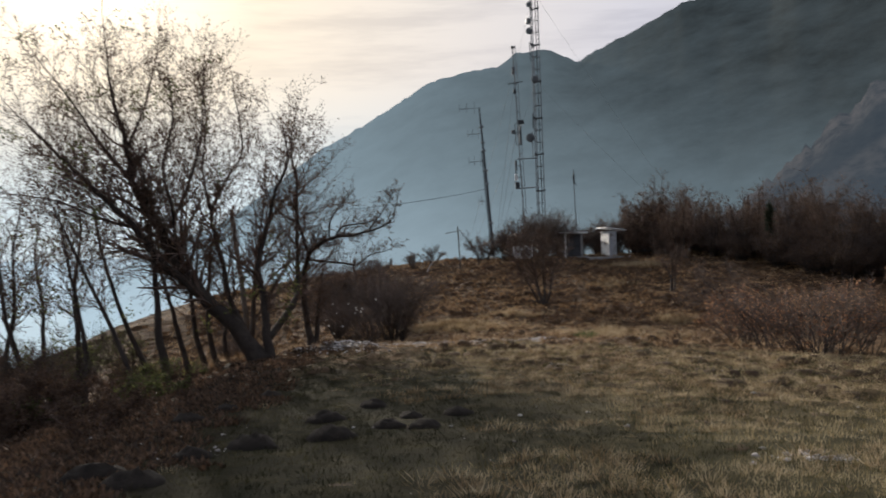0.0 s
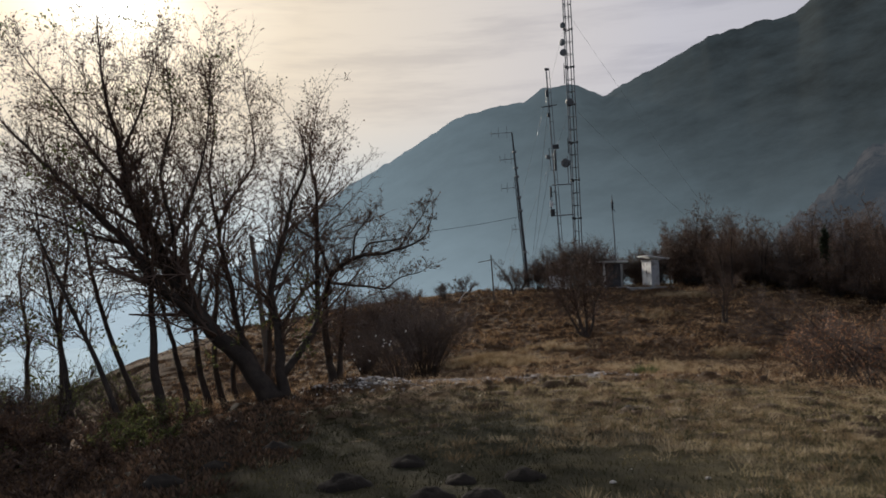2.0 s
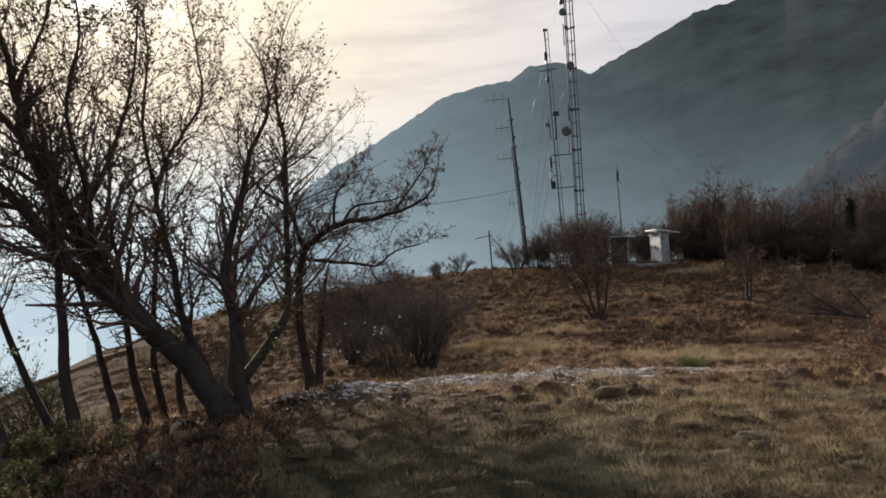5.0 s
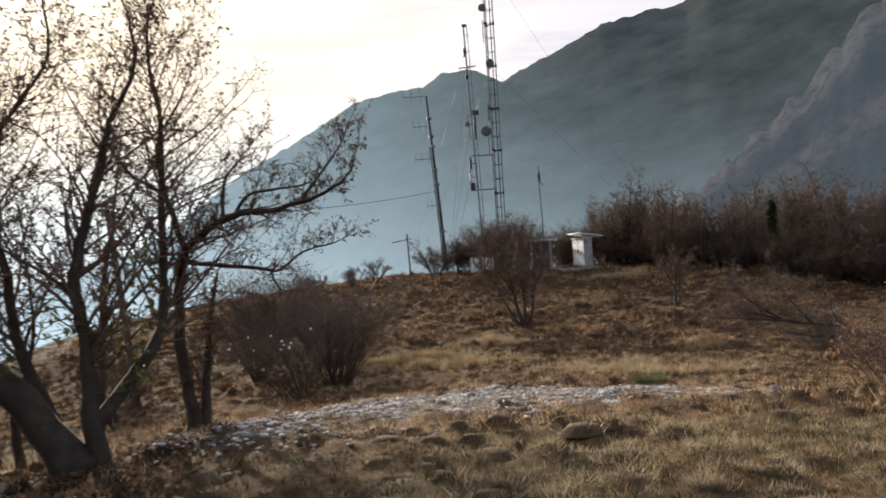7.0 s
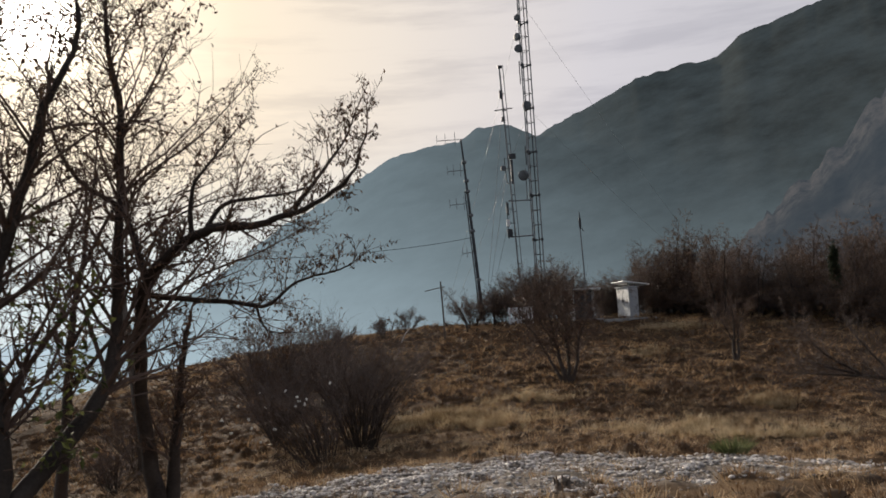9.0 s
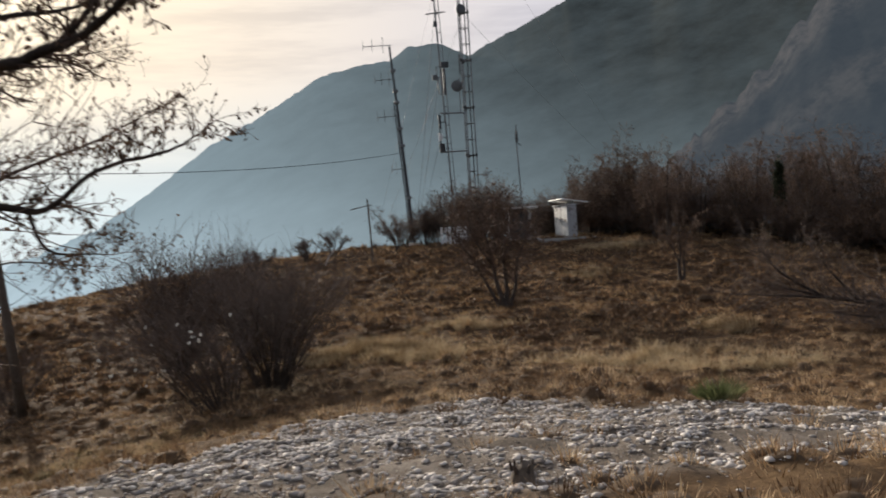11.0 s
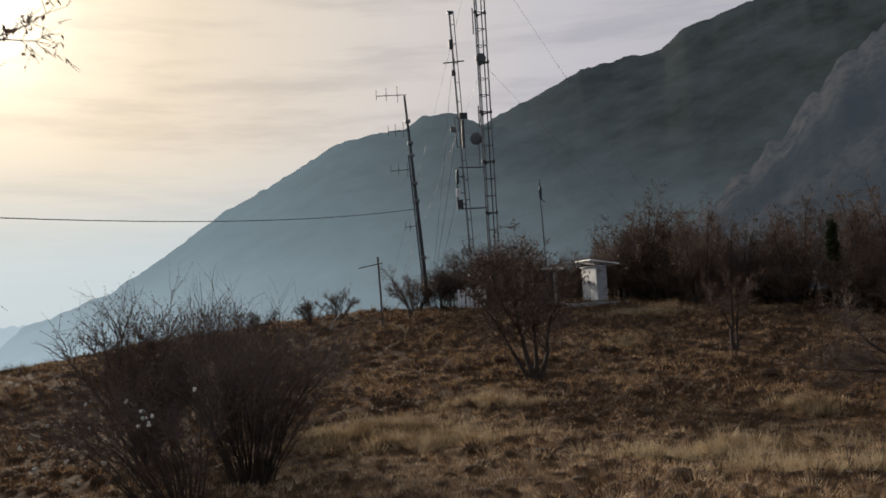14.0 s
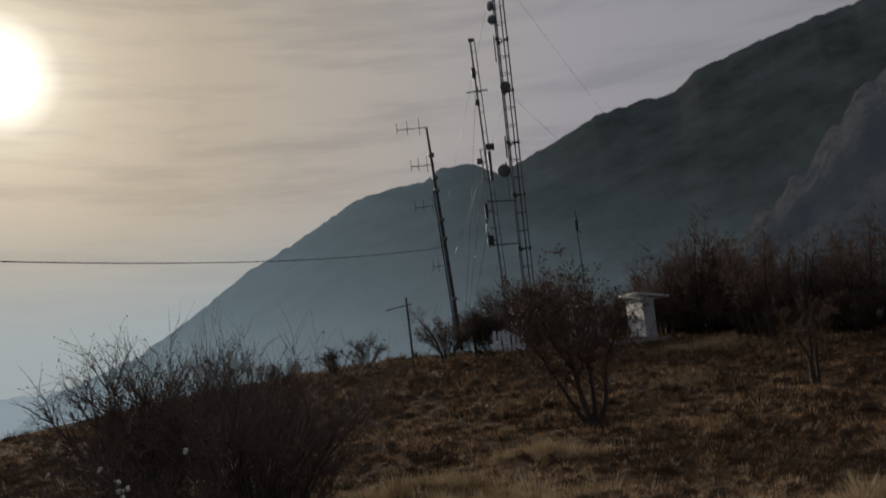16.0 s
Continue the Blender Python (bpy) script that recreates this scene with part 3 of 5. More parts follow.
def shrub(name, at, stems, tall, spread, label, seed=1, lean=(0, 0), leaf=0.0, leaf_mat=LEAF_DRY, twig_mat=TWIG, depth=2, kids=(3, 5), leaf_size=0.05, foot=0.25, group="", category="shrub", thick=0.016, split=False):
    """Many stems fanning from one foot."""
    rng = random.Random(seed)
    ob = thing(name, at, label, category, group)
    stem_shape, twigs, leaves = Shape(), Shape(), Shape()
    spec = dict(crook=0.13, rise=0.05, kids=kids, ahead=1.3, leaf=leaf, hang=False, leaf_size=leaf_size)
    for _ in range(stems):
        a, o = rng.uniform(0, 2 * math.pi), rng.uniform(0, foot)
        p0 = Vector((o * math.cos(a), o * math.sin(a), -0.05))
        out = spread * rng.uniform(0.15, 1.0) * 0.5
        h = tall * rng.uniform(0.6, 1.0) * (1 - 0.25 * (out / spread))
        end = Vector((p0.x + out * math.cos(a) + lean[0] * h, p0.y + out * math.sin(a) + lean[1] * h, h * 0.75))
        mid = p0.lerp(end, 0.5) + Vector((rng.gauss(0, 0.1), rng.gauss(0, 0.1), 0.12 * h))
        pts = curve_points([p0, mid, end], 4, 0.015, rng)
        r = rng.uniform(0.6, 1.2) * thick
        one = Shape() if split else stem_shape
        one.tube(pts, [r * (1 - 0.65 * i / (len(pts) - 1)) for i in range(len(pts))], 5, False)
        if split:
            part("stem", one, BARK if twig_mat is TWIG_GREY else twig_mat, ob)
        for i in range(2, len(pts)):
            for _ in range(2):
                d = (pts[i] - pts[i - 1]).normalized()
                side = Vector([rng.gauss(0, 1) for _ in range(3)])
                twig(rng, spec, twigs, leaves, pts[i], (d * 1.2 + side.normalized()).normalized(), h * rng.uniform(0.16, 0.34), r * 0.45, depth - 1)
        for _ in range(4):
            twig(rng, spec, twigs, leaves, pts[-1], (pts[-1] - pts[-2]).normalized() + Vector([rng.gauss(0, 0.5) for _ in range(3)]), h * rng.uniform(0.12, 0.24), r * 0.4, depth - 1)
    if not split:
        part("stem_mass", stem_shape, BARK if twig_mat is TWIG_GREY else twig_mat, ob, kind="stuff")
    part("twig_mass", twigs, twig_mat, ob, kind="stuff")
    if leaves.f:
        part("foliage", leaves, leaf_mat, ob, kind="stuff")
    return ob


def rel(at, pts):
    """Control points of a stem from the foot at `at`: world x, z in one upright plane, bent a little in depth."""
    return [(x - at[0], dy, z - at[2]) for x, dy, z in pts]


# big leaning tree at the edge of the slope
A = (-3.82, 18.3, height(-3.82, 18.3) - 0.05)
big = tree("leaning_tree", A, [
    (rel(A, [(-3.89, 0, A[2]), (-4.44, -0.1, -0.01), (-5.08, -0.2, 0.66), (-5.64, -0.3, 1.52), (-6.05, -0.4, 2.39), (-6.42, -0.5, 3.17), (-6.51, -0.5, 3.94), (-6.74, -0.6, 4.92), (-6.88, -0.6, 6.4)]), 0.2, 0.012),
    (rel(A, [(-5.08, -0.2, 0.66), (-5.83, -0.6, 1.44), (-6.29, -0.9, 2.21), (-7.15, -1.2, 3.2), (-7.82, -1.5, 3.99), (-8.3, -1.8, 4.6)]), 0.11, 0.01),
    (rel(A, [(-3.95, 0.1, A[2]), (-4.43, 0.3, 0.08), (-4.7, 0.5, 0.65), (-4.88, 0.7, 1.5), (-5.1, 0.8, 2.45), (-4.84, 0.9, 3.2), (-4.4, 1.0, 4.0), (-4.55, 1.0, 5.5)]), 0.085, 0.01),
    (rel(A, [(-3.72, 0, A[2]), (-3.78, 0, -0.04), (-3.81, 0.1, 0.52), (-3.94, 0.2, 1.27), (-3.72, 0.3, 2.21), (-3.52, 0.3, 2.96), (-3.22, 0.3, 3.6), (-3.3, 0.3, 4.3)]), 0.11, 0.01),
    (rel(A, [(-3.74, 0, -0.35), (-3.25, 0.5, 0.39), (-3.2, 1.0, 0.86), (-3.25, 1.3, 1.97), (-3.2, 1.3, 3.15), (-3.3, 1.2, 4.1), (-3.15, 1.1, 4.7)]), 0.085, 0.01),
    (rel(A, [(-5.64, -0.3, 1.52), (-5.5, -0.7, 2.4), (-5.6, -1.0, 3.4), (-5.3, -1.2, 4.4), (-5.35, -1.3, 5.4)]), 0.05, 0.008),
    (rel(A, [(-6.42, -0.5, 3.17), (-7.0, -0.7, 4.0), (-7.5, -0.9, 4.9), (-8.1, -1.1, 5.8)]), 0.045, 0.008),
    (rel(A, [(-6.05, -0.4, 2.39), (-6.9, 0.0, 2.9), (-7.9, 0.3, 3.3), (-8.9, 0.5, 4.1)]), 0.045, 0.008),
    (rel(A, [(-6.29, -0.9, 2.21), (-6.9, -1.0, 2.4), (-7.8, -1.1, 2.8), (-8.8, -1.3, 3.0)]), 0.04, 0.008),
    (rel(A, [(-6.51, -0.5, 3.94), (-6.2, -0.3, 4.8), (-5.9, -0.2, 6.0)]), 0.035, 0.008),
    (rel(A, [(-5.85, -0.35, 1.95), (-5.4, -0.1, 3.0), (-5.1, 0.1, 4.2), (-5.0, 0.2, 5.7)]), 0.045, 0.008),
    (rel(A, [(-5.1, 0.8, 2.45), (-5.3, 0.9, 3.6), (-5.2, 1.0, 4.8), (-5.4, 1.0, 5.9)]), 0.035, 0.008),
], "large leaning bare tree with several dark trunks and sparse dry leaves", seed=3, start=0.2, gap=0.1, reach=1.6, sprouts=60)

B = (-3.0, 20.0, height(-3.0, 20.0) - 0.05)
tree("small_forked_tree", B, [
    (rel(B, [(-3.03, 0, B[2]), (-3.14, 0, -0.01), (-3.17, -0.1, 0.62), (-3.05, -0.35, 1.3), (-2.8, -0.65, 1.66), (-2.25, -1.2, 1.88), (-1.91, -1.2, 1.9), (-1.57, -1.25, 1.97), (-1.2, -1.55, 2.05), (-0.92, -1.85, 2.2), (-0.78, -1.9, 2.5)]), 0.085, 0.007),
    (rel(B, [(-2.94, 0.05, B[2]), (-2.87, 0.1, 0.09), (-2.8, 0.0, 0.6), (-2.72, 0.0, 1.05)]), 0.07, 0.022),
    (rel(B, [(-1.45, -1.3, 2.02), (-1.13, -1.25, 2.44), (-0.99, -1.2, 2.64), (-0.88, -1.3, 2.85)]), 0.018, 0.005),
    (rel(B, [(-2.25, -1.2, 1.88), (-2.06, -1.2, 2.11), (-1.73, -1.2, 2.16), (-1.42, -1.2, 2.2), (-1.28, -1.2, 2.31)]), 0.024, 0.005),
    (rel(B, [(-2.4, -1.05, 1.83), (-2.33, -1.2, 2.27), (-2.14, -1.2, 2.53), (-1.91, -1.2, 2.8)]), 0.024, 0.005),
    (rel(B, [(-3.0, -0.35, 1.4), (-2.5, -0.5, 1.32), (-2.12, -0.6, 1.27), (-1.81, -0.65, 1.23), (-1.53, -0.65, 1.43), (-1.12, -0.65, 1.53), (-0.98, -0.65, 1.6)]), 0.032, 0.005),
    (rel(B, [(-1.93, -0.6, 1.24), (-1.83, -0.6, 1.0), (-1.56, -0.6, 0.96)]), 0.014, 0.004),
    (rel(B, [(-2.95, -0.5, 1.5), (-3.2, -0.3, 2.25), (-3.3, -0.2, 2.9), (-3.0, -0.1, 3.5), (-2.8, 0.0, 4.0)]), 0.04, 0.006),
    (rel(B, [(-3.2, -0.3, 2.25), (-3.7, -0.2, 2.6), (-4.0, -0.1, 3.2), (-4.0, 0.0, 3.9)]), 0.03, 0.006),
], "small forked tree with a crooked drooping bough and few hanging leaves", seed=5, start=0.3, gap=0.085, reach=0.55, spec=dict(BROAD, leaf=0.28, hang=True, kids=(4, 6), leaf_size=0.036))

# thin trees that stand along the edge
EDGE = [
    (-5.75, 17.6, [(-0.15, 1.1), (-0.22, 2.3), (-0.27, 3.2), (-0.45, 5.0)], 0.105),
    (-5.55, 18.6, [(-0.3, 1.1), (-0.55, 2.2), (-0.9, 3.6), (-1.1, 4.6)], 0.07),
    (-5.3, 19.0, [(-0.25, 1.1), (-0.3, 2.3), (-0.45, 3.4), (-0.4, 4.4)], 0.075),
    (-5.1, 19.3, [(-0.18, 1.1), (-0.13, 2.6), (0.0, 3.5), (0.1, 4.4)], 0.07),
    (-4.85, 19.2, [(-0.1, 0.7), (0.0, 1.15), (0.15, 1.9), (0.1, 3.2)], 0.065),
    (-5.95, 16.5, [(-0.45, 1.15), (-0.95, 2.4), (-1.3, 3.3), (-1.7, 4.2)], 0.06),
    (-6.2, 18.2, [(-0.6, 1.4), (-1.0, 2.8), (-1.3, 4.4), (-1.5, 5.4)], 0.065),
    (-7.85, 18.0, [(0.1, 1.4), (0.0, 2.7), (0.15, 4.1), (0.0, 5.2)], 0.08),
    (-7.2, 16.8, [(0.05, 0.9), (-0.1, 2.1), (-0.3, 3.4), (-0.4, 4.6)], 0.07),
    (-8.3, 17.4, [(-0.4, 1.0), (-0.7, 2.2), (-0.8, 3.4), (-1.2, 4.6)], 0.085),
    (-8.9, 19.5, [(-0.3, 1.3), (-0.3, 2.6), (-0.5, 3.8), (-0.4, 4.8)], 0.075),
    (-9.6, 17.8, [(0.2, 1.3), (0.5, 2.7), (0.5, 4.0), (0.8, 5.2)], 0.085),
]
for n, (x, y, line, r) in enumerate(EDGE):
    z = height(x, y) - 0.06
    ctrl = [(0, 0, 0)] + [(dx, 0.12 * math.sin(n * 1.7 + k), dz) for k, (dx, dz) in enumerate(line)]
    tree("thin_tree", (x, y, z), [(ctrl, r, 0.008)], "thin bare tree with a dark trunk and sparse dry leaves", seed=20 + n, start=0.4, gap=0.145, reach=1.2, sprouts=8 if n > 5 else 0, group="thin trees along the slope edge")

# tree farther down the slope whose boughs reach out
C = (-5.3, 23.0, height(-5.3, 23.0) - 0.06)
tree("edge_tree", C, [
    ([(0, 0, 0), (0.2, 0.0, 1.3), (0.3, -0.1, 2.6), (0.5, -0.1, 3.8), (0.7, -0.1, 5.2)], 0.10, 0.012),
    (rel(C, [(-5.0, -0.1, 0.4), (-4.2, -0.2, 1.2), (-3.3, -0.3, 1.75), (-2.4, -0.4, 2.05), (-1.8, -0.4, 2.35)]), 0.032, 0.005),
    (rel(C, [(-5.0, -0.1, 0.9), (-4.3, -0.2, 2.0), (-3.3, -0.3, 2.7), (-2.3, -0.4, 2.9)]), 0.03, 0.005),
    (rel(C, [(-5.05, 0, -0.2), (-4.3, -0.2, 0.55), (-3.4, -0.3, 0.95), (-2.6, -0.3, 0.9)]), 0.024, 0.005),
    (rel(C, [(-5.0, -0.1, 1.6), (-4.2, -0.3, 2.9), (-3.2, -0.4, 3.6), (-2.5, -0.4, 4.3)]), 0.03, 0.005),
], "bare tree whose boughs reach out over the slope", seed=71, start=0.35, gap=0.14, reach=0.7, spec=dict(BROAD, leaf=0.25, hang=True, kids=(4, 6), leaf_size=0.036), sprouts=0)

# shrubs in the hollow
shrub("twiggy_shrub", (-1.72, 33.2, height(-1.72, 33.2)), 62, 3.5, 2.8, "dense brown leafless shrub with many thin stems", 2, (0.06, 0), 0.05, twig_mat=TWIG_GREY, thick=0.017, kids=(4, 6), foot=0.38, split=True)
S2 = shrub("twiggy_shrub", (-2.6, 31.0, height(-2.6, 31.0)), 34, 2.7, 2.6, "leaning brown leafless shrub with white seed tufts", 4, (-0.5, 0.1), 0.06, twig_mat=TWIG_GREY, thick=0.014, kids=(4, 6), foot=0.35, split=True)
rng = random.Random(8)
TUFTS = [(-0.4, -0.3, 1.62), (-0.36, -0.35, 1.52), (-0.42, -0.4, 1.42), (-0.12, -0.9, 1.6), (-0.15, -0.95, 1.5), (-1.1, -0.4, 1.45), (-1.5, -0.3, 1.2), (-1.4, -0.5, 1.0), (-0.9, -0.5, 0.95), (-1.9, -0.3, 0.9), (0.35, -0.2, 1.9), (-0.7, 0.1, 1.75), (-1.2, -0.6, 0.7), (-1.75, -0.2, 1.5), (-1.3, 0.1, 1.75), (-2.1, -0.3, 1.2)]
for tx, ty, tz in TUFTS:
    q = Vector((tx, ty, tz))
    s = Shape()
    for _ in range(5):
        c = q + Vector([rng.gauss(0, 0.014) for _ in range(3)])
        s.lathe([(0.004, -0.018), (0.02, -0.006), (0.019, 0.008), (0.004, 0.02)], Matrix.Translation(c) @ pose(0, 0, 0, rng.uniform(0, 180), rng.uniform(0, 180), 0), 6)
    part("seed_tuft", s, FLUFF, S2, "white fluffy seed tuft")
shrub("round_shrub", (-4.4, 37.0, height(-4.4, 37.0)), 50, 3.95, 3.2, "round-topped grey shrub with few withered leaves", 6, (0, 0), 0.5, LEAF_DRY, TWIG_GREY, thick=0.03, kids=(4, 6), split=True)
shrub("upright_shrub", (-2.9, 39.5, height(-2.9, 39.5)), 20, 4.0, 1.7, "thin upright leafless shrub", 7, (0, 0), 0.03, twig_mat=TWIG_GREY, thick=0.018, split=True)
shrub("twiggy_shrub", (-8.4, 34.5, height(-8.4, 34.5)), 24, 1.4, 1.6, "low dark leafless shrub", 9, (0, 0), 0.1, twig_mat=TWIG_GREY)
shrub("twiggy_shrub", (-8.8, 37.6, height(-8.8, 37.6)), 24, 2.0, 2.2, "low grey leafless shrub", 10, (0, 0), 0.1, twig_mat=TWIG_GREY)

# small tree in the middle of the meadow
D = (5.35, 41.2, height(5.35, 41.2) - 0.05)
tree("meadow_tree", D, [
    ([(0, 0, 0), (-0.2, 0, 0.7), (-0.35, 0, 1.5), (-0.5, 0, 2.4), (-0.75, 0, 3.2)], 0.1, 0.012),
    ([(0.06, 0, 0), (0.1, 0.1, 0.8), (0.05, 0.1, 1.7), (0.1, 0.1, 2.7), (-0.1, 0.1, 3.7)], 0.085, 0.012),
    ([(0.1, 0, 0), (0.35, -0.1, 0.7), (0.45, -0.1, 1.5), (0.75, -0.1, 2.2), (0.95, -0.1, 2.7)], 0.075, 0.012),
    ([(-0.1, 0.05, 0), (-0.5, 0.2, 0.8), (-0.95, 0.3, 1.7), (-1.45, 0.3, 2.5), (-1.6, 0.3, 3.1)], 0.06, 0.01),
    ([(-0.35, 0, 1.5), (-0.8, -0.3, 2.1), (-1.1, -0.5, 2.8), (-1.15, -0.5, 3.4)], 0.04, 0.01),
    ([(0.05, 0.1, 1.7), (0.4, 0.5, 2.3), (0.5, 0.7, 3.1)], 0.04, 0.01),
], "small many-stemmed tree with clumps of withered dark leaves", seed=33, start=0.3, gap=0.085, reach=1.2, spec=dict(BROAD, leaf=0.4, leaf_size=0.085, kids=(4, 6)), leaf_mat=LEAF_DARK)
E2 = (12.5, 43.5, height(12.5, 43.5) - 0.05)
tree("sapling", E2, [([(0, 0, 0), (-0.05, 0, 0.6), (0.05, 0, 1.3), (0, 0, 2.4)], 0.09, 0.008), ([(0.08, 0, 0), (0.15, 0, 0.5), (0.2, 0, 1.3), (0.6, 0, 2.2)], 0.07, 0.008), ([(0, 0, 0.7), (-0.3, 0, 1.4), (-0.7, 0, 2.0)], 0.04, 0.008)], "leafless sapling with two thin trunks", seed=35, start=0.35, gap=0.09, reach=0.9, spec=dict(BROAD, leaf=0.15))

# russet bushes and the fallen tree beside the meadow
shrub("russet_bush", (8.9, 19.2, height(8.9, 19.2)), 64, 1.9, 2.6, "broad bush with glinting russet leaves", 41, (0, 0), 0.15, LEAF_RED, TWIG_GREY, leaf_size=0.06, foot=1.3, kids=(4, 6), split=True)
shrub("russet_bush", (8.5, 22.9, height(8.5, 22.9)), 38, 1.7, 2.0, "bush with glinting russet leaves", 42, (0, 0), 0.18, LEAF_RED, TWIG_GREY, leaf_size=0.055, foot=0.5, kids=(4, 6), split=True)
F = (17.2, 34.2, height(17.2, 34.2))
tree("fallen_tree", F, [
    ([(0, 0, 0.12), (-1.4, 0.4, 0.45), (-2.9, 0.8, 0.75), (-4.2, 1.2, 1.0), (-5.4, 1.6, 1.4)], 0.15, 0.02),
    ([(-1.0, 0.3, 0.4), (-2.2, 0.1, 0.55), (-3.6, -0.2, 0.5), (-4.8, -0.3, 0.7)], 0.08, 0.01),
    ([(-4.2, 1.2, 1.0), (-5.2, 1.5, 1.7), (-5.8, 1.7, 2.5)], 0.045, 0.01),
    ([(-4.0, 1.1, 0.95), (-5.4, 1.3, 1.1), (-6.6, 1.6, 1.2)], 0.045, 0.01),
    ([(-3.4, 0.9, 0.85), (-4.0, 1.0, 1.6), (-4.5, 1.1, 2.3)], 0.04, 0.01),
], "fallen leafless tree lying over brushwood", seed=44, start=0.4, gap=0.07, reach=1.25, spec=dict(BROAD, leaf=0.12), twig_mat=TWIG_GREY)

# thicket behind the masts and along the far edge
L2 = (2.9, 53.6, height(2.9, 53.6) - 0.05)
tree("leaning_sapling", L2, [([(0, 0, 0), (-0.15, 0, 0.7), (-0.5, 0, 1.4), (-1.0, 0, 2.0)], 0.06, 0.01), ([(0.05, 0, 0), (0.1, 0, 0.8), (-0.1, 0, 1.6)], 0.04, 0.01)], "small leafless tree leaning over the crest", seed=95, start=0.4, gap=0.1, reach=0.8, spec=dict(BROAD, leaf=0.1), twig_mat=TWIG_GREY)
RIM = [(-1.3, 53.5, 1.1), (-0.2, 54.5, 1.3), (4.7, 57.2, 1.8), (6.2, 57.4, 2.6), (7.6, 57.6, 3.3), (8.9, 58.6, 2.5), (5.4, 58.4, 2.2), (7.0, 56.6, 2.5), (8.4, 57.0, 2.3), (10.4, 59.4, 2.0), (11.9, 59.4, 2.0), (13.2, 59.0, 2.4), (3.4, 56.4, 1.6), (-3.6, 52.8, 1.0)]
for n, (x, y, h) in enumerate(RIM):
    shrub("thicket_shrub", (x, y, height(x, y)), 14 if h < 1.5 else 26 if x < 6 else 44, h * 1.15, h * 1.3, "dark thicket shrub on the crest with withered leaves", 60 + n, (0, 0), 0.2 if h < 1.5 else 0.35, LEAF_DARK, TWIG_GREY, group="thicket shrubs on the crest", leaf_size=0.07, thick=0.02)

DT = (15.0, 56.0, height(15.0, 56.0) - 0.05)
tree("withered_tree", DT, [
    ([(0, 0, 0), (-0.2, 0, 0.9), (-0.5, 0, 1.9), (-0.6, 0, 2.7)], 0.1, 0.012),
    ([(0.1, 0, 0), (0.2, 0, 0.9), (0.35, 0, 2.0), (0.6, 0, 3.2)], 0.1, 0.012),
    ([(-0.1, 0, 0.2), (-0.7, 0.1, 0.9), (-1.3, 0.1, 1.6), (-1.7, 0.1, 2.1)], 0.07, 0.012),
    ([(0.15, 0, 0.3), (0.7, -0.1, 1.0), (1.2, -0.1, 1.8), (1.5, -0.1, 2.4)], 0.07, 0.012),
], "broad dark tree with clinging withered leaves beside the cabinet", seed=97, start=0.2, gap=0.07, reach=1.1, spec=dict(BROAD, leaf=0.75, leaf_size=0.1, kids=(4, 6)), leaf_mat=LEAF_DARK)
IV = (20.6, 50.4, height(20.6, 50.4) - 0.1)
tree("ivy_clad_tree", IV, [([(0, 0, 0), (0.05, 0, 1.2), (-0.03, 0, 2.4), (0.03, 0, 3.5)], 0.13, 0.03)], "upright trunk wrapped in dark evergreen ivy", seed=98, start=0.05, gap=0.03, reach=0.4, depth=2, spec=dict(BROAD, leaf=0.95, leaf_size=0.1, kids=(4, 6)), leaf_mat=LEAF_IVY)

wood = []
for n in range(5):
    r2 = random.Random(200 + n)
    stems = []
    for k in range(4):
        a, o = r2.uniform(0, 6.28), r2.uniform(0.1, 0.4)
        ln = r2.uniform(0.1, 0.35)
        h = r2.uniform(2.0, 3.8)
        stems.append(([(o * math.cos(a), o * math.sin(a), 0), (o * math.cos(a) * 1.5, o * math.sin(a) * 1.5, h * 0.3), ((o + ln * h * 0.5) * math.cos(a), (o + ln * h * 0.5) * math.sin(a), h * 0.65), ((o + ln * h) * math.cos(a), (o + ln * h) * math.sin(a), h)], 0.08, 0.012))
    wood.append(tree("woodland_tree", (15, 50 + 3 * n, height(15, 50 + 3 * n) - 0.1), stems, "many-stemmed bare woodland tree, dark against the light", seed=210 + n, start=0.15, gap=0.12, reach=1.25, spec=dict(BROAD, leaf=0.3, leaf_size=0.075, kids=(4, 6)), twig_mat=TWIG if n % 2 else TWIG_GREY, group="bare trees of the wood"))
spots = []
rngw = random.Random(77)


def in_wood(x, y):
    edge = 58.0 - 1.35 * (x - 13) + 1.6 * math.sin(x * 1.1) if x < 22 else 45.9 - 1.3 * (x - 22) + 1.6 * math.sin(x * 1.1)
    return max(edge, 26) < y < max(edge, 26) + 17


while len(spots) < 120:
    x, y = rngw.uniform(13.6, 44), rngw.uniform(26, 72)
    if in_wood(x, y) and all((x - a) ** 2 + (y - b) ** 2 > 1.35 ** 2 for a, b in spots):
        spots.append((x, y))
for n, (x, y) in enumerate(spots):
    if n < 5:
        wood[n].matrix_basis = pose(x, y, height(x, y) - 0.1)
    else:
        copy_thing(wood[n % 5], pose(x, y, height(x, y) - 0.1, 0, 0, rngw.uniform(0, 360)) @ Matrix.Scale(rngw.uniform(0.75, 1.3), 4))
under = []
for n in range(3):
    under.append(shrub("underwood_shrub", (20 + n, 45, height(20 + n, 45)), 30, 2.0, 2.6, "dense dark underwood shrub below the trees", 300 + n, (0, 0), 0.3, LEAF_DRY, TWIG_GREY, group="underwood shrubs", leaf_size=0.08))
n = 0
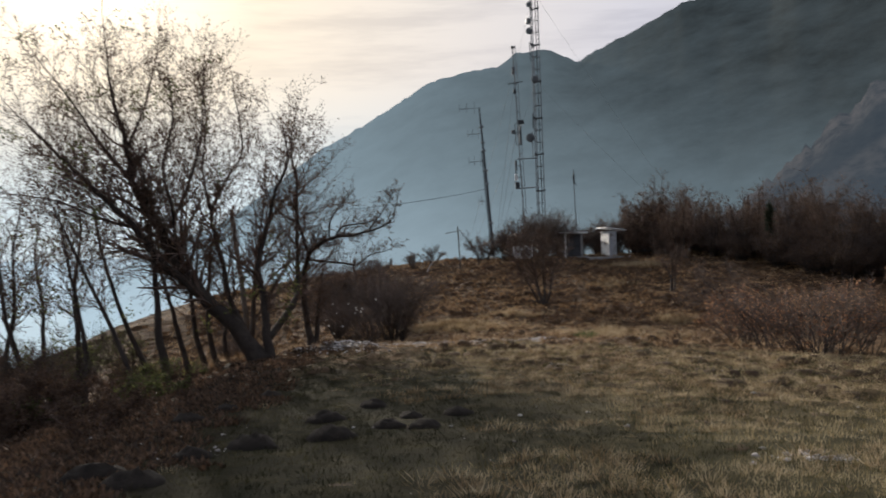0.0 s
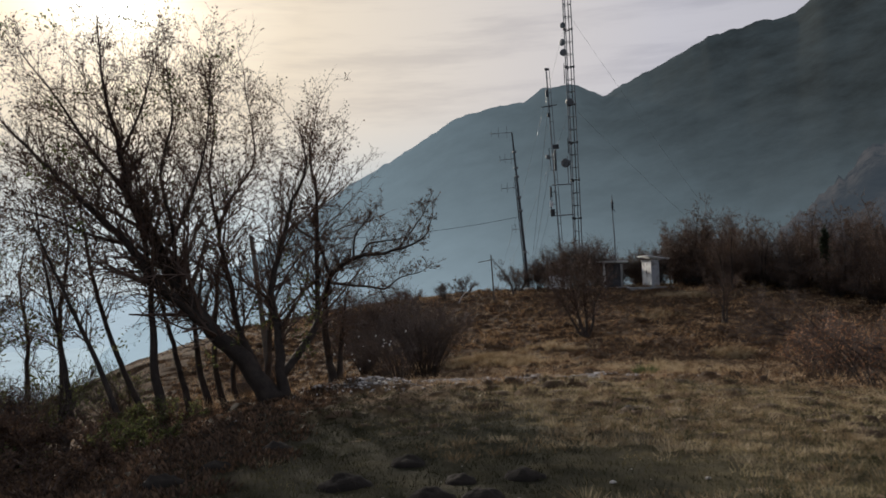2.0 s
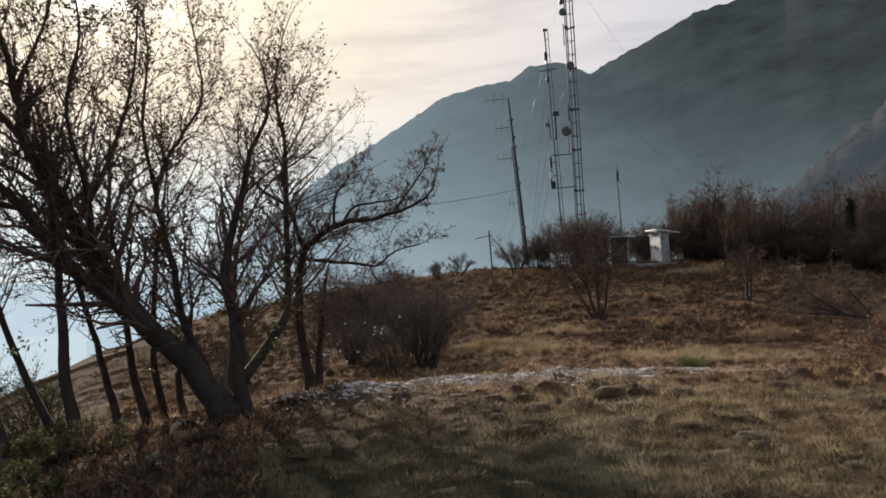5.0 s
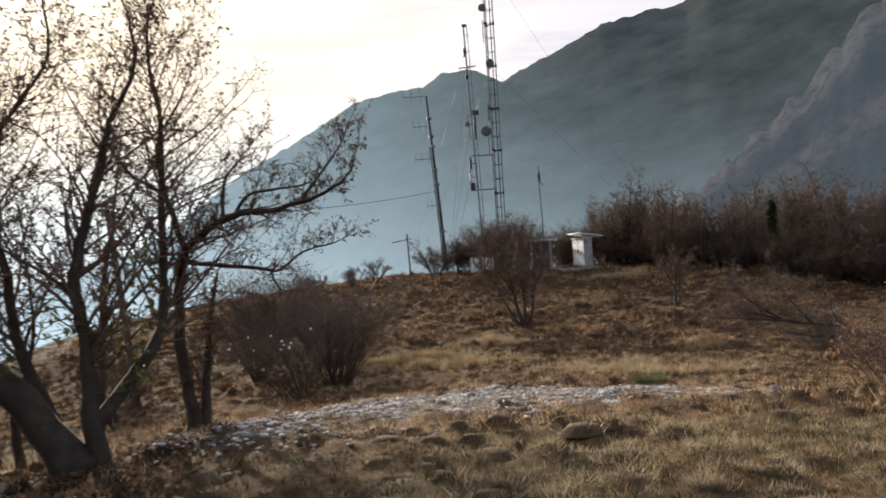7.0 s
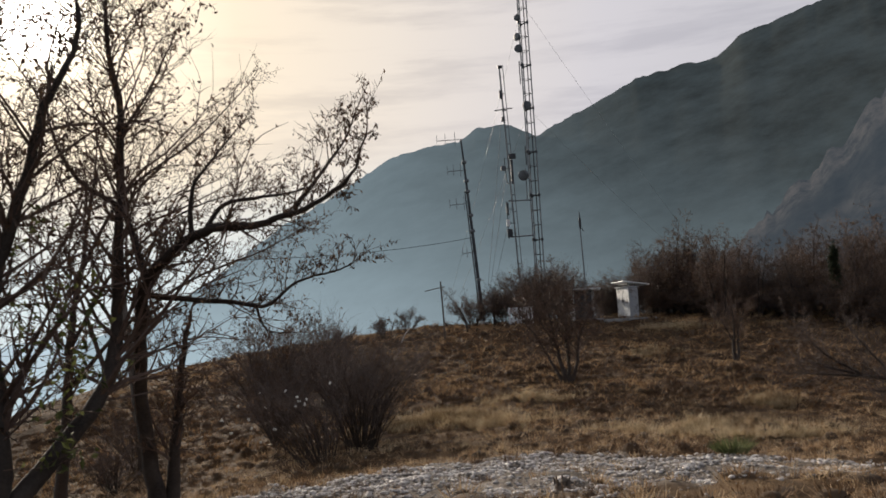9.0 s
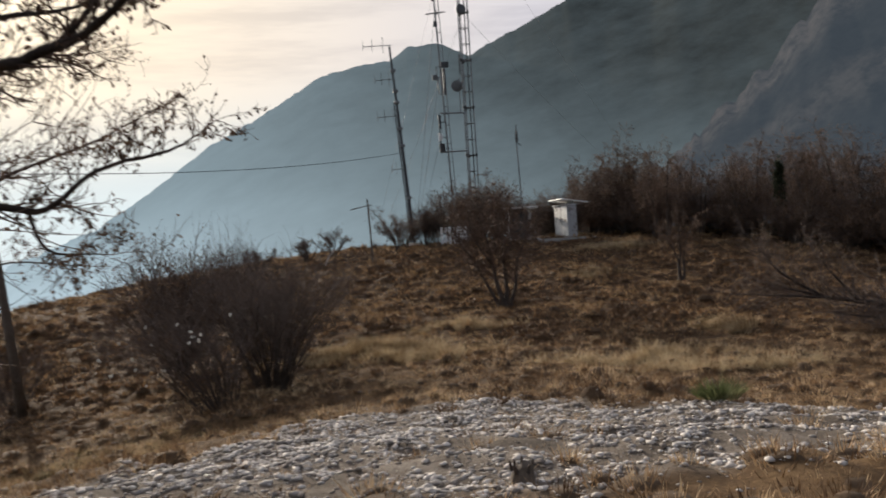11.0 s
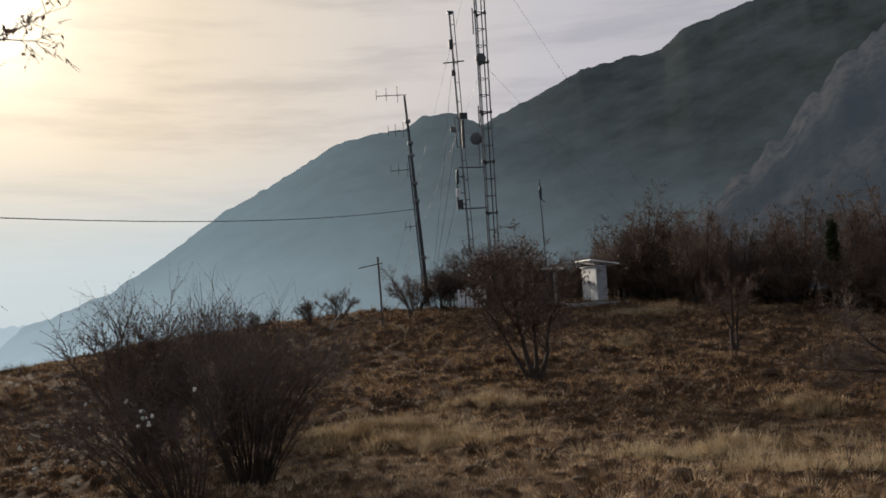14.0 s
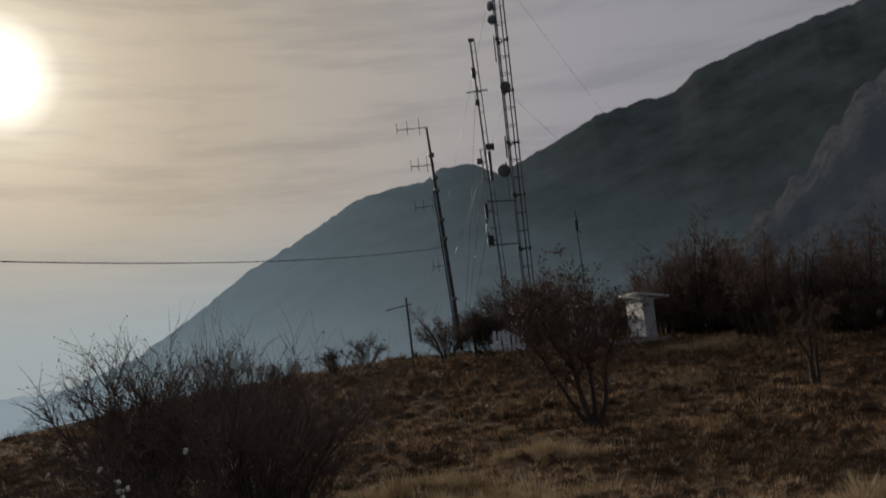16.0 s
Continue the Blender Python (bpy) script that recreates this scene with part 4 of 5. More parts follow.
while n < 90:
    x, y = rngw.uniform(13.6, 40), rngw.uniform(26, 60)
    if in_wood(x, y) and not in_wood(x, y - 7):
        m = pose(x, y, height(x, y) - 0.05, 0, 0, rngw.uniform(0, 360))
        if n < 3:
            under[n].matrix_basis = m
        else:
            copy_thing(under[n % 3], m)
        n += 1
# brushwood between the trunks on the slope edge
for n in range(30):
    x, y = -4.7 - 6.2 * rngw.random(), rngw.uniform(11.0, 18.5)
    shrub("edge_brush", (x, y, height(x, y) - 0.03), 16, rngw.uniform(0.4, 0.8) * (1.7 if x < -6.5 else 1.0), rngw.uniform(0.9, 1.6), "low tangle of dry brushwood under the trees", 330 + n, (0, 0), 0.35, LEAF_DRY if n % 3 else LEAF_GREEN, TWIG, group="brushwood under the trees", leaf_size=0.05)


for n in range(8):
    x, y = -7.3 - 3.0 * rngw.random(), rngw.uniform(14.5, 20.5)
    shrub("edge_bush", (x, y, height(x, y) - 0.03), 18, rngw.uniform(1.6, 2.5), rngw.uniform(1.4, 2.0), "tall thin bush with small late leaves at the slope's edge", 380 + n, (0, 0), 0.22, LEAF_GREEN if n % 3 == 0 else LEAF_DRY, TWIG_GREY, group="bushes at the slope edge", leaf_size=0.05)

YL = (23.6, 40.0, height(23.6, 40.0) - 0.05)
tree("yellowing_tree", YL, [([(0, 0, 0), (0.1, 0, 1.0), (-0.1, 0, 2.2), (0.1, 0, 3.2)], 0.08, 0.01), ([(0.1, 0, 0.3), (0.6, 0, 1.2), (0.8, 0, 2.3)], 0.05, 0.01), ([(-0.1, 0, 0.3), (-0.6, 0, 1.1), (-0.9, 0, 2.2)], 0.05, 0.01)], "small tree with yellow-green autumn leaves at the wood's edge", seed=91, start=0.2, gap=0.12, reach=0.9, spec=dict(BROAD, leaf=0.8, leaf_size=0.1), leaf_mat=LEAF_GREEN)


# ---- masts and huts ----
def bar(a, b, r, n=6):
    return Shape().tube([a, b], r, n)


def dish(parent, at, r, rz, mat=DISH_GREY):
    m = Matrix.Translation(at) @ pose(0, 0, 0, 90, 0, rz)
    d = part("dish", Shape().lathe([(0.02, -0.16 * r), (0.5 * r, -0.1 * r), (r, 0.0), (r, 0.42 * r), (0.96 * r, 0.46 * r), (0.4 * r, 0.5 * r), (0.02, 0.5 * r)], m, 20), mat, parent, "round grey microwave dish", True)
    part("bracket", Shape().tube([m @ Vector((0, 0, -0.1 * r)), m @ Vector((0, 0, -0.75 * r))], 0.04, 6), STEEL, d)


def lattice_mast(name, at, tall, width, leg_r, panel, label, lean=(0, 0), brace=True):
    ob = thing(name, at, label, "mast")
    z0 = -0.2
    legs = []
    for k in range(3):
        a = radians(100 + 120 * k)
        legs.append((width * 0.577 * math.cos(a), width * 0.577 * math.sin(a)))
    at_h = lambda k, h: Vector((legs[k][0] + lean[0] * h, legs[k][1] + lean[1] * h, h))
    for k in range(3):
        part("leg", bar(at_h(k, z0), at_h(k, tall), leg_r, 8), STEEL, ob)
    h, i = 0.4, 0
    while h < tall - 0.1:
        for k in range(3):
            part("rung", bar(at_h(k, h), at_h((k + 1) % 3, h), leg_r * 0.55, 5), STEEL, ob)
            if brace and h + panel < tall:
                part("diagonal", bar(at_h(k, h), at_h((k + 1) % 3, h + panel), leg_r * 0.4, 4), STEEL, ob)
        h += panel
        i += 1
    part("base_plate", Shape().box((0, 0, -0.05), (width * 1.8, width * 1.8, 0.22), chamfer=0.02), CONCRETE, ob)
    return ob


M1 = (7.78, 59.6, height(7.78, 59.6))
m1 = lattice_mast("lattice_mast", M1, 24.0, 0.56, 0.038, 0.88, "tall slender galvanised lattice mast with round dishes", (0, 0), False)
for z in (3.0, 5.6, 8.25, 10.85, 13.5, 16.15, 18.8, 21.4):
    s = Shape()
    h = z - M1[2]
    for k in range(3):
        a = radians(100 + 120 * k)
        s.box((0.32 * math.cos(a), 0.32 * math.sin(a), h), (0.13, 0.13, 0.16), chamfer=0.015)
    s.tube([(0.35 * math.cos(radians(100 + 120 * k)), 0.35 * math.sin(radians(100 + 120 * k)), h) for k in (0, 1, 2, 0)], 0.04, 6)
    part("collar", s, STEEL_DARK, m1)
for x, z, r, turn in ((7.2, 9.4, 0.31, -20), (7.66, 13.6, 0.27, 10), (7.4, 17.08, 0.24, -25), (7.38, 17.8, 0.24, -60), (7.45, 19.0, 0.2, -40)):
    dish(m1, (x - M1[0], -0.36, z - M1[2]), r, turn)
part("whip_antenna", bar((-0.36, -0.1, 14.2), (-0.36, -0.1, 15.6), 0.03), STEEL_DARK, m1)
part("whip_antenna", bar((-0.33, -0.1, 9.3), (-0.33, -0.1, 10.4), 0.035), STEEL_DARK, m1)
part("feeder_cable", bar((0.12, -0.12, 0), (0.12, -0.12, 22), 0.03), CABLE, m1)
part("side_pipe", bar((-0.42, -0.1, 7.2), (-0.42, -0.1, 9.1), 0.03), STEEL, m1)

M2 = (6.6, 58.6, height(6.6, 58.6))
m2 = lattice_mast("antenna_mast", M2, 15.1, 0.24, 0.024, 1.0, "thin grey antenna mast with aerials and boxes", (-0.031, 0), False)
part("cross_arm", bar((-0.98, 0, 13.2 - M2[2]), (0.12, 0.3, 13.4 - M2[2]), 0.035), STEEL_DARK, m2)
part("cross_arm", bar((-0.5, -0.6, 13.22 - M2[2]), (-0.35, 0.6, 13.3 - M2[2]), 0.03), STEEL_DARK, m2)
for x, z, hh, ww, mat, lab in ((6.04, 14.1, 0.5, 0.2, STEEL_DARK, "dark antenna box"), (6.07, 15.75, 0.16, 0.26, STEEL_DARK, "dark cap box"), (6.08, 12.62, 0.28, 0.2, STEEL_DARK, "dark antenna box"), (6.46, 10.42, 0.3, 0.4, STEEL_DARK, "dark radio unit"), (5.9, 9.74, 0.28, 0.28, DISH_GREY, "grey radio unit"), (6.4, 9.5, 1.4, 0.14, STEEL_DARK, "long dark panel antenna"), (5.98, 6.53, 0.42, 0.2, PANEL_WHITE, "white panel antenna"), (6.05, 5.95, 0.46, 0.3, STEEL_DARK, "dark panel antenna"), (5.99, 7.35, 0.7, 0.14, STEEL_DARK, "slim dark aerial")):
    part("antenna_panel", Shape().box((x - M2[0], -0.2, z - M2[2]), (ww, 0.14, hh), chamfer=0.02), mat, m2, lab)
    part("bracket", bar((x - M2[0], -0.2, z - M2[2]), (-0.031 * (z - M2[2]), 0, z - M2[2]), 0.025, 5), STEEL_DARK, m2)
part("side_pipe", Shape().tube([(-0.4, -0.05, 9.55), (-0.6, -0.05, 9.55), (-0.5, -0.05, 8.05), (-0.28, -0.05, 8.05)], 0.028, 6), STEEL_DARK, m2)
part("side_pipe", bar((-0.6, -0.1, 4.85), (-0.64, -0.1, 7.0), 0.03), STEEL_DARK, m2)
for z in (7.84, 5.74):
    part("tie_beam", bar((-0.5, 0, z - M2[2]), (1.05, 0.9, z + 0.13 - M2[2]), 0.045), STEEL, m2)

M3 = (4.2, 58.2, height(4.2, 58.2))
m3 = thing("pole_mast", M3, "leaning dark pole mast with small aerials at the top", "mast")
top3 = Vector((-0.68, 0, 10.7))
part("pole", Shape().tube([(0, 0, -0.2), tuple(top3 * 0.5), tuple(top3)], [0.10, 0.085, 0.05], 8), STEEL_DARK, m3)
part("pole", Shape().tube([(-0.16, 0.05, 0.0), tuple(top3 * 0.72 + Vector((-0.14, 0, 0)))], 0.035, 6), STEEL_DARK, m3)
for h, w2 in ((10.75, 1.4), (8.95, 1.0), (7.0, 1.1), (4.2, 0.7)):
    c = top3 * (h / 10.7)
    arm = part("aerial", bar((c.x + 0.1, 0, c.z), (c.x - w2, -0.15, c.z - 0.08), 0.022, 5), STEEL, m3, "small yagi aerial")
    for k in (0.25, 0.65, 1.0):
        x = c.x - w2 * k
        part("element", bar((x, -0.1, c.z - 0.42 * (1.1 - 0.5 * k)), (x, -0.1, c.z + 0.42 * (1.1 - 0.5 * k)), 0.014, 4), STEEL, arm)
for h in (2.6, 5.4, 6.3, 7.7, 8.3, 9.4):
    c = top3 * (h / 10.7)
    part("clamp", Shape().box((c.x + 0.02, 0, c.z), (0.26, 0.26, 0.16), chamfer=0.02), STEEL, m3)
part("base_block", Shape().box((-0.05, -0.1, 0.0), (0.8, 0.8, 0.4), chamfer=0.04), PAINT_WHITE, m3, "whitewashed concrete foot")


def guy(a, b, sag, r, label, mat=STEEL, name="guy_wire"):
    a, b = Vector(a), Vector(b)
    pts = [a.lerp(b, t / 16) - Vector((0, 0, sag * 4 * (t / 16) * (1 - t / 16))) for t in range(17)]
    ob = new(name, Shape().tube(pts, r, 5).mesh(name, mat))
    return tagged(ob, label, "cable", "guy wires of the masts" if name == "guy_wire" else "")


anchor = (4.0, 56.4, height(4.0, 56.4))
for h in (6.8, 9.4, 12.6):
    guy((M2[0] - 0.031 * h - 0.1, M2[1], M2[2] + h), (anchor[0] + 0.1 * random.Random(int(h)).random(), anchor[1], anchor[2] + 0.1), 0.12, 0.011, "thin pale steel guy wire from mast to ground")
for h in (12.5, 19.0):
    guy((M1[0] + 0.2, M1[1], M1[2] + h), (21.0, 62.0, height(21.0, 62.0)), 0.3, 0.006, "thin pale steel guy wire from mast to ground")
    guy((M1[0], M1[1], M1[2] + h), (2.0, 72.0, height(2.0, 72.0)), 0.3, 0.006, "thin pale steel guy wire from mast to ground")

# leaning wooden line pole with the overhead cable to the pole mast
P0 = (-8.35, 37.0, height(-8.35, 37.0) - 0.3)
PT = Vector((-9.0, 36.9, 3.65))
pole = thing("line_pole", P0, "leaning weathered wooden line pole", "pole")
tip = PT - Vector(P0)
part("pole", Shape().tube([(0, 0, 0), tuple(tip * 0.5 + Vector((0.03, 0, 0))), tuple(tip)], [0.13, 0.115, 0.095], 10), POLE_WOOD, pole, smooth=True)
part("cap", Shape().tube([tuple(tip - Vector((0, 0, 0.02))), tuple(tip + Vector((0, 0, 0.04)))], [0.1, 0.07], 10), STEEL_DARK, pole)
part("insulator", Shape().lathe([(0.02, -0.06), (0.05, -0.03), (0.035, 0.0), (0.05, 0.03), (0.02, 0.06)], Matrix.Translation(tip + Vector((0.12, 0, -0.25))), 10), PANEL_WHITE, pole)
guy(PT + Vector((0.12, 0, -0.25)), Vector(M3) + top3 * 0.47, 0.35, 0.013, "black overhead cable slung between pole and mast", CABLE, "overhead_cable")

post = thing("wooden_post", (1.55, 50.6, height(1.55, 50.6)), "thin dark post with a short cross arm", "post")
part("post", Shape().tube([(0, 0, -0.2), (-0.03, 0, 1.4), (-0.08, 0, 2.9)], [0.045, 0.04, 0.035], 8), POLE_WOOD, post)
part("cross_arm", bar((0.1, 0, 2.65), (-0.85, 0, 2.48), 0.02), POLE_WOOD, post)
stick = thing("leaning_stick", (-0.6, 51.5, height(-0.6, 51.5)), "pale broken stick leaning on the crest", "stick")
part("stick", Shape().tube([(0, 0, -0.05), (0.25, 0, 0.45), (0.55, 0, 0.8)], [0.03, 0.025, 0.02], 6), STONE, stick)

# white equipment cabinet with tilted cover on its slab
bx, by = 11.74, 55.4
bz = height(bx, by)
slab = thing("concrete_slab", (bx - 0.2, by - 0.3, bz), "low concrete slab under the cabinet", "slab")
part("slab", Shape().box((0, 0, 0.02), (2.7, 2.0, 0.2), chamfer=0.03), CONCRETE, slab)
cab = thing("equipment_cabinet", (bx, by, bz + 0.12), "white metal equipment cabinet, scuffed, under a tilted cover", "cabinet", rz=10)
# body painted grey for the shaded face, doors white for the sunlit one
part("body", Shape().box((0, 0, 0.84), (0.5, 1.5, 1.6), chamfer=0.02), CABINET_SHADED, cab)
part("plinth", Shape().box((0, 0, 0.03), (0.44, 1.42, 0.08), chamfer=0.01), CONCRETE, cab)
for k in (-1, 1):
    d = part("door", Shape().box((-0.265, 0.37 * k, 0.85), (0.03, 0.7, 1.5), chamfer=0.01), PAINT_WHITE, cab, "scuffed white door")
    part("handle", Shape().box((-0.29, 0.06 * k, 0.9), (0.03, 0.03, 0.16), chamfer=0.006), STEEL_DARK, d)
part("lid", Shape().box((-0.02, 0, 1.655), (0.66, 1.6, 0.03), chamfer=0.008), PANEL_WHITE, cab)
part("cover", Shape().box((0.2, 0, 1.83), (1.5, 1.6, 0.06), pose(0, 0, 0, 0, 8.5, 0), chamfer=0.012), PANEL_WHITE, cab, "tilted white cover sheet")
for x in (-0.2, 0.2):
    for y in (-0.55, 0.55):
        part("strut", bar((x, y, 1.66), (x, y, 1.86 - 0.15 * x), 0.025), STEEL, cab)

hx, hy = 9.6, 56.9
hz = height(hx, hy)
hut = thing("equipment_hut", (hx, hy, hz - 0.05), "small weathered concrete hut with a flat pale roof", "hut", rz=-8)
part("wall", Shape().box((-0.55, 0, 0.85), (0.14, 1.3, 1.7), chamfer=0.015), PAINT_WHITE, hut, "peeling whitewashed wall")
part("wall", Shape().box((0.55, 0, 0.85), (0.14, 1.3, 1.7), chamfer=0.015), CONCRETE, hut)
part("wall", Shape().box((0, 0.58, 0.85), (0.96, 0.14, 1.7), chamfer=0.015), CONCRETE, hut)
part("door", Shape().box((0.0, -0.5, 0.82), (0.96, 0.05, 1.6), chamfer=0.01), STEEL_DARK, hut, "dark metal door")
part("roof", Shape().box((0, 0, 1.76), (1.95, 1.75, 0.09), pose(0, 0, 0, 0, 1.5, 0), chamfer=0.02), PAINT_WHITE, hut, "flat pale roof slab")
part("threshold", Shape().box((0.35, -1.0, 0.07), (1.3, 0.5, 0.14), chamfer=0.02), CONCRETE, hut)
vane = thing("whip_aerial_pole", (9.88, 57.0, hz), "thin pole with a whip aerial beside the hut", "pole")
part("pole", Shape().tube([(0, 0, 0), (-0.02, 0, 3.0), (-0.08, 0, 5.2)], [0.045, 0.04, 0.03], 8), STEEL, vane)
part("aerial", Shape().lathe([(0.02, 5.1), (0.07, 5.25), (0.075, 5.65), (0.035, 5.8), (0.01, 6.15)], Matrix.Translation((-0.06, 0, 0)), 8), STEEL_DARK, vane)
part("aerial", bar((-0.05, 0, 5.2), (0.14, 0, 5.0), 0.02), STEEL_DARK, vane)

fence = thing("picket_panel", (6.0, 56.0, height(6.0, 56.0)), "low white picket panel among the shrubs", "fence", rz=-6)
for k in range(7):
    part("picket", Shape().box((-0.6 + 0.2 * k, 0, 0.5), (0.13, 0.03, 0.9 - 0.05 * (k % 2)), pose(0, 0, 0, 0, 3 * math.sin(k * 2.1), 0), chamfer=0.008), PANEL_WHITE, fence)
for h in (0.25, 0.75):
    part("rail", Shape().box((0, 0.035, h), (1.36, 0.035, 0.07), chamfer=0.006), PANEL_WHITE, fence)


# ---- small ground things ----
def molehill(at, r, seed):
    rng = random.Random(seed)
    sh = Shape()
    rings, n = 6, 14
    for j in range(rings + 1):
        u = j / rings
        for k in range(n):
            a = 2 * math.pi * k / n
            q = r * u * (1 + 0.22 * noise.noise((math.cos(a) * 1.5 + seed, math.sin(a) * 1.5, 0)))
            h = 0.55 * r * (1 - u ** 1.7) + 0.24 * r * noise.noise((q * math.cos(a) * 14 + seed, q * math.sin(a) * 14, 2)) - (0.05 if j == rings else 0)
            sh.v.append(Vector((q * math.cos(a) * 1.25, q * math.sin(a), h)))
    for j in range(rings):
        for k in range(n):
            a, b = j * n + k, j * n + (k + 1) % n
            sh.f.append((a, a + n, b + n, b))
    ob = new("molehill", sh.mesh("molehill", SOIL, True))
    ob.matrix_basis = pose(at[0], at[1], height(at[0], at[1]), 0, 0, rng.uniform(-20, 20))
    return tagged(ob, "dark crumbly molehill of bare soil in the grass", "molehill", "molehills")


for n, (x, y, r) in enumerate(((-0.9, 11.1, 0.17), (-1.4, 10.2, 0.21), (-0.36, 10.3, 0.15), (-0.6, 9.6, 0.18), (-0.17, 9.5, 0.18), (0.24, 10.4, 0.18), (-1.15, 8.9, 0.25), (-1.95, 8.6, 0.24), (-2.45, 8.15, 0.2), (-3.1, 7.4, 0.24), (-2.6, 7.0, 0.24), (-2.5, 12.3, 0.17), (-3.2, 10.6, 0.2), (-2.9, 11.3, 0.16))):
    molehill((x, y), r, n + 1)

stump = thing("tree_stump", (1.0, 20.2, height(1.0, 20.2) - 0.02), "small dark rotten stump among the stones", "stump")
part("stump", Shape().tube([(0, 0, -0.05), (0.01, 0, 0.08), (0.02, 0.01, 0.12), (0.0, 0.02, 0.14)], [0.11, 0.085, 0.075, 0.05], 9), POLE_WOOD, stump)
for k in range(5):
    a = k * 1.3
    part("splinter", Shape().tube([(0.07 * math.cos(a), 0.07 * math.sin(a), 0.1), (0.09 * math.cos(a), 0.09 * math.sin(a), 0.18 + 0.03 * math.sin(k * 3.0))], [0.02, 0.006], 5), BARK, stump)


# ---- grass ----
gen = np.random.default_rng(5)


def lift(x, y):
    return relief(x, y) + bumps(x, y)


def blade_mesh(name, x, y, z, per, tall, width, spread, mat, label, flop=0.5, core=0.0):
    """Tufts of single blades; tall is given for each tuft. core: height of the matted heart, as a share of tall."""
    m, n = len(x), len(x) * per
    wide = np.broadcast_to(spread, m) * (gen.uniform(0.85, 1.2, m) if core else 1.0)
    a = gen.uniform(0, 2 * np.pi, n)
    u = np.sqrt(gen.uniform(0, 1, n))
    o = np.repeat(wide, per) * u
    cx, cy = np.repeat(x, per) + o * np.cos(a), np.repeat(y, per) + o * np.sin(a)
    cz = np.repeat(z, per) + core * np.repeat(tall, per) * (1 - u ** 2) * 0.8
    h = np.repeat(tall, per) * gen.uniform(0.5, 1.15, n) * (1 - 0.45 * u ** 2)
    lean = flop * np.repeat(tall, per) * (0.2 + u) * gen.uniform(0.4, 1.3, n)
    b = a + gen.normal(0, 0.6, n)
    w2 = width * gen.uniform(0.6, 1.3, n) * 0.5
    t = gen.uniform(0, np.pi, n)
    dx, dy = w2 * np.cos(t), w2 * np.sin(t)
    v = np.empty((n, 3, 3))
    v[:, 0] = np.stack((cx - dx, cy - dy, cz - 0.03), -1)
    v[:, 1] = np.stack((cx + dx, cy + dy, cz - 0.03), -1)
    v[:, 2] = np.stack((cx + lean * np.cos(b), cy + lean * np.sin(b), cz + h), -1)
    ob = tagged(new(name, mesh_data(name, v.reshape(-1, 3), np.arange(n * 3).reshape(-1, 3), mat)), label, "grass", kind="stuff")
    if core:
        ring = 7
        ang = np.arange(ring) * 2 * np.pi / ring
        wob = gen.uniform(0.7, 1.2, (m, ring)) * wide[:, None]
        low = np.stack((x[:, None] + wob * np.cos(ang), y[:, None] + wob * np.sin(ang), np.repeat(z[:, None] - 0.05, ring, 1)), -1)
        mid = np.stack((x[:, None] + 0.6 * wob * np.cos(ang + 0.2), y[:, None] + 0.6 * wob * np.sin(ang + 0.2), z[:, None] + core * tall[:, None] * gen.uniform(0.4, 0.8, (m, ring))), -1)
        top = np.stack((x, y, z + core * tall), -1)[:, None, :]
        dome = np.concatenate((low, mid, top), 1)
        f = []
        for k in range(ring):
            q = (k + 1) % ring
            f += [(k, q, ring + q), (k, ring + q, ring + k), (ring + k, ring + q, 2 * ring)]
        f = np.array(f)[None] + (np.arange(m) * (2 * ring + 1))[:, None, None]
        # heart colour holds both dead thatch and the tussock's shaded side
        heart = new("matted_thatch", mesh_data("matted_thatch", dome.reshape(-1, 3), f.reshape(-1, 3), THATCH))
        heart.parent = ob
        tagged(heart, "matted dead grass inside the tussocks, darkened for their shade", kind="stuff")
    return ob


def patchy(x, y, scale, seed):
    return np.array([noise.noise((a * scale, b * scale, seed)) for a, b in zip(x, y)])


def scatter(n, x0, x1, y0, y1):
    return gen.uniform(x0, x1, n), gen.uniform(y0, y1, n)


def clumps(x0, x1, y0, y1):
    """The tussocks of a stretch of meadow: centres, radii and growth."""
    i, j = np.meshgrid(np.arange(int(x0 / CELL), int(x1 / CELL)), np.arange(int(y0 / CELL), int(y1 / CELL)))
    cx, cy, r, h = (v.ravel() for v in clump(i, j))
    return cx, cy, r, h * swell(cx, cy)


x, y = scatter(34000, -6.5, 11.5, 2.4, 17.5)
k = np.abs(x - 1.5) < 3.0 + 0.62 * y
x, y = x[k], y[k]
k = (x > -2.9 + 0.9 * patchy(x, y, 0.8, 2.0)) | (gen.uniform(0, 1, len(x)) < 0.12)
x, y = x[k], y[k]
k = x + 2.4 * patchy(x, y, 0.35, 51.0) + 0.25 * np.maximum(0, y - 12) > 1.4
blade_mesh("meadow_grass", x[k], y[k], lift(x[k], y[k]), 6, gen.uniform(0.035, 0.1, int(k.sum())), 0.012, 0.07, GRASS_SHORT, "short green and straw-coloured meadow grass", 0.8)
# darker blades carry the painted tree shade on the left
blade_mesh("tree_shaded_turf", x[~k], y[~k], lift(x[~k], y[~k]), 6, gen.uniform(0.025, 0.07, int((~k).sum())), 0.012, 0.07, GRASS_SHADED, "mossy green turf round the molehills, tree shade painted into its colour", 0.9)

x, y = scatter(5200, -2.5, 11, 4, 18)
keep = (patchy(x, y, 0.55, 41.0) + 0.1 * np.minimum(x - 1.8, 2.0) > 0.0) & (gen.uniform(0, 1, len(x)) < 0.75)
x, y = x[keep], y[keep]
blade_mesh("bleached_grass", x, y, lift(x, y), 26, gen.uniform(0.05, 0.13, len(x)), 0.011, 0.1, GRASS_PALE, "bleached matted grass tufts in the meadow", 1.2)

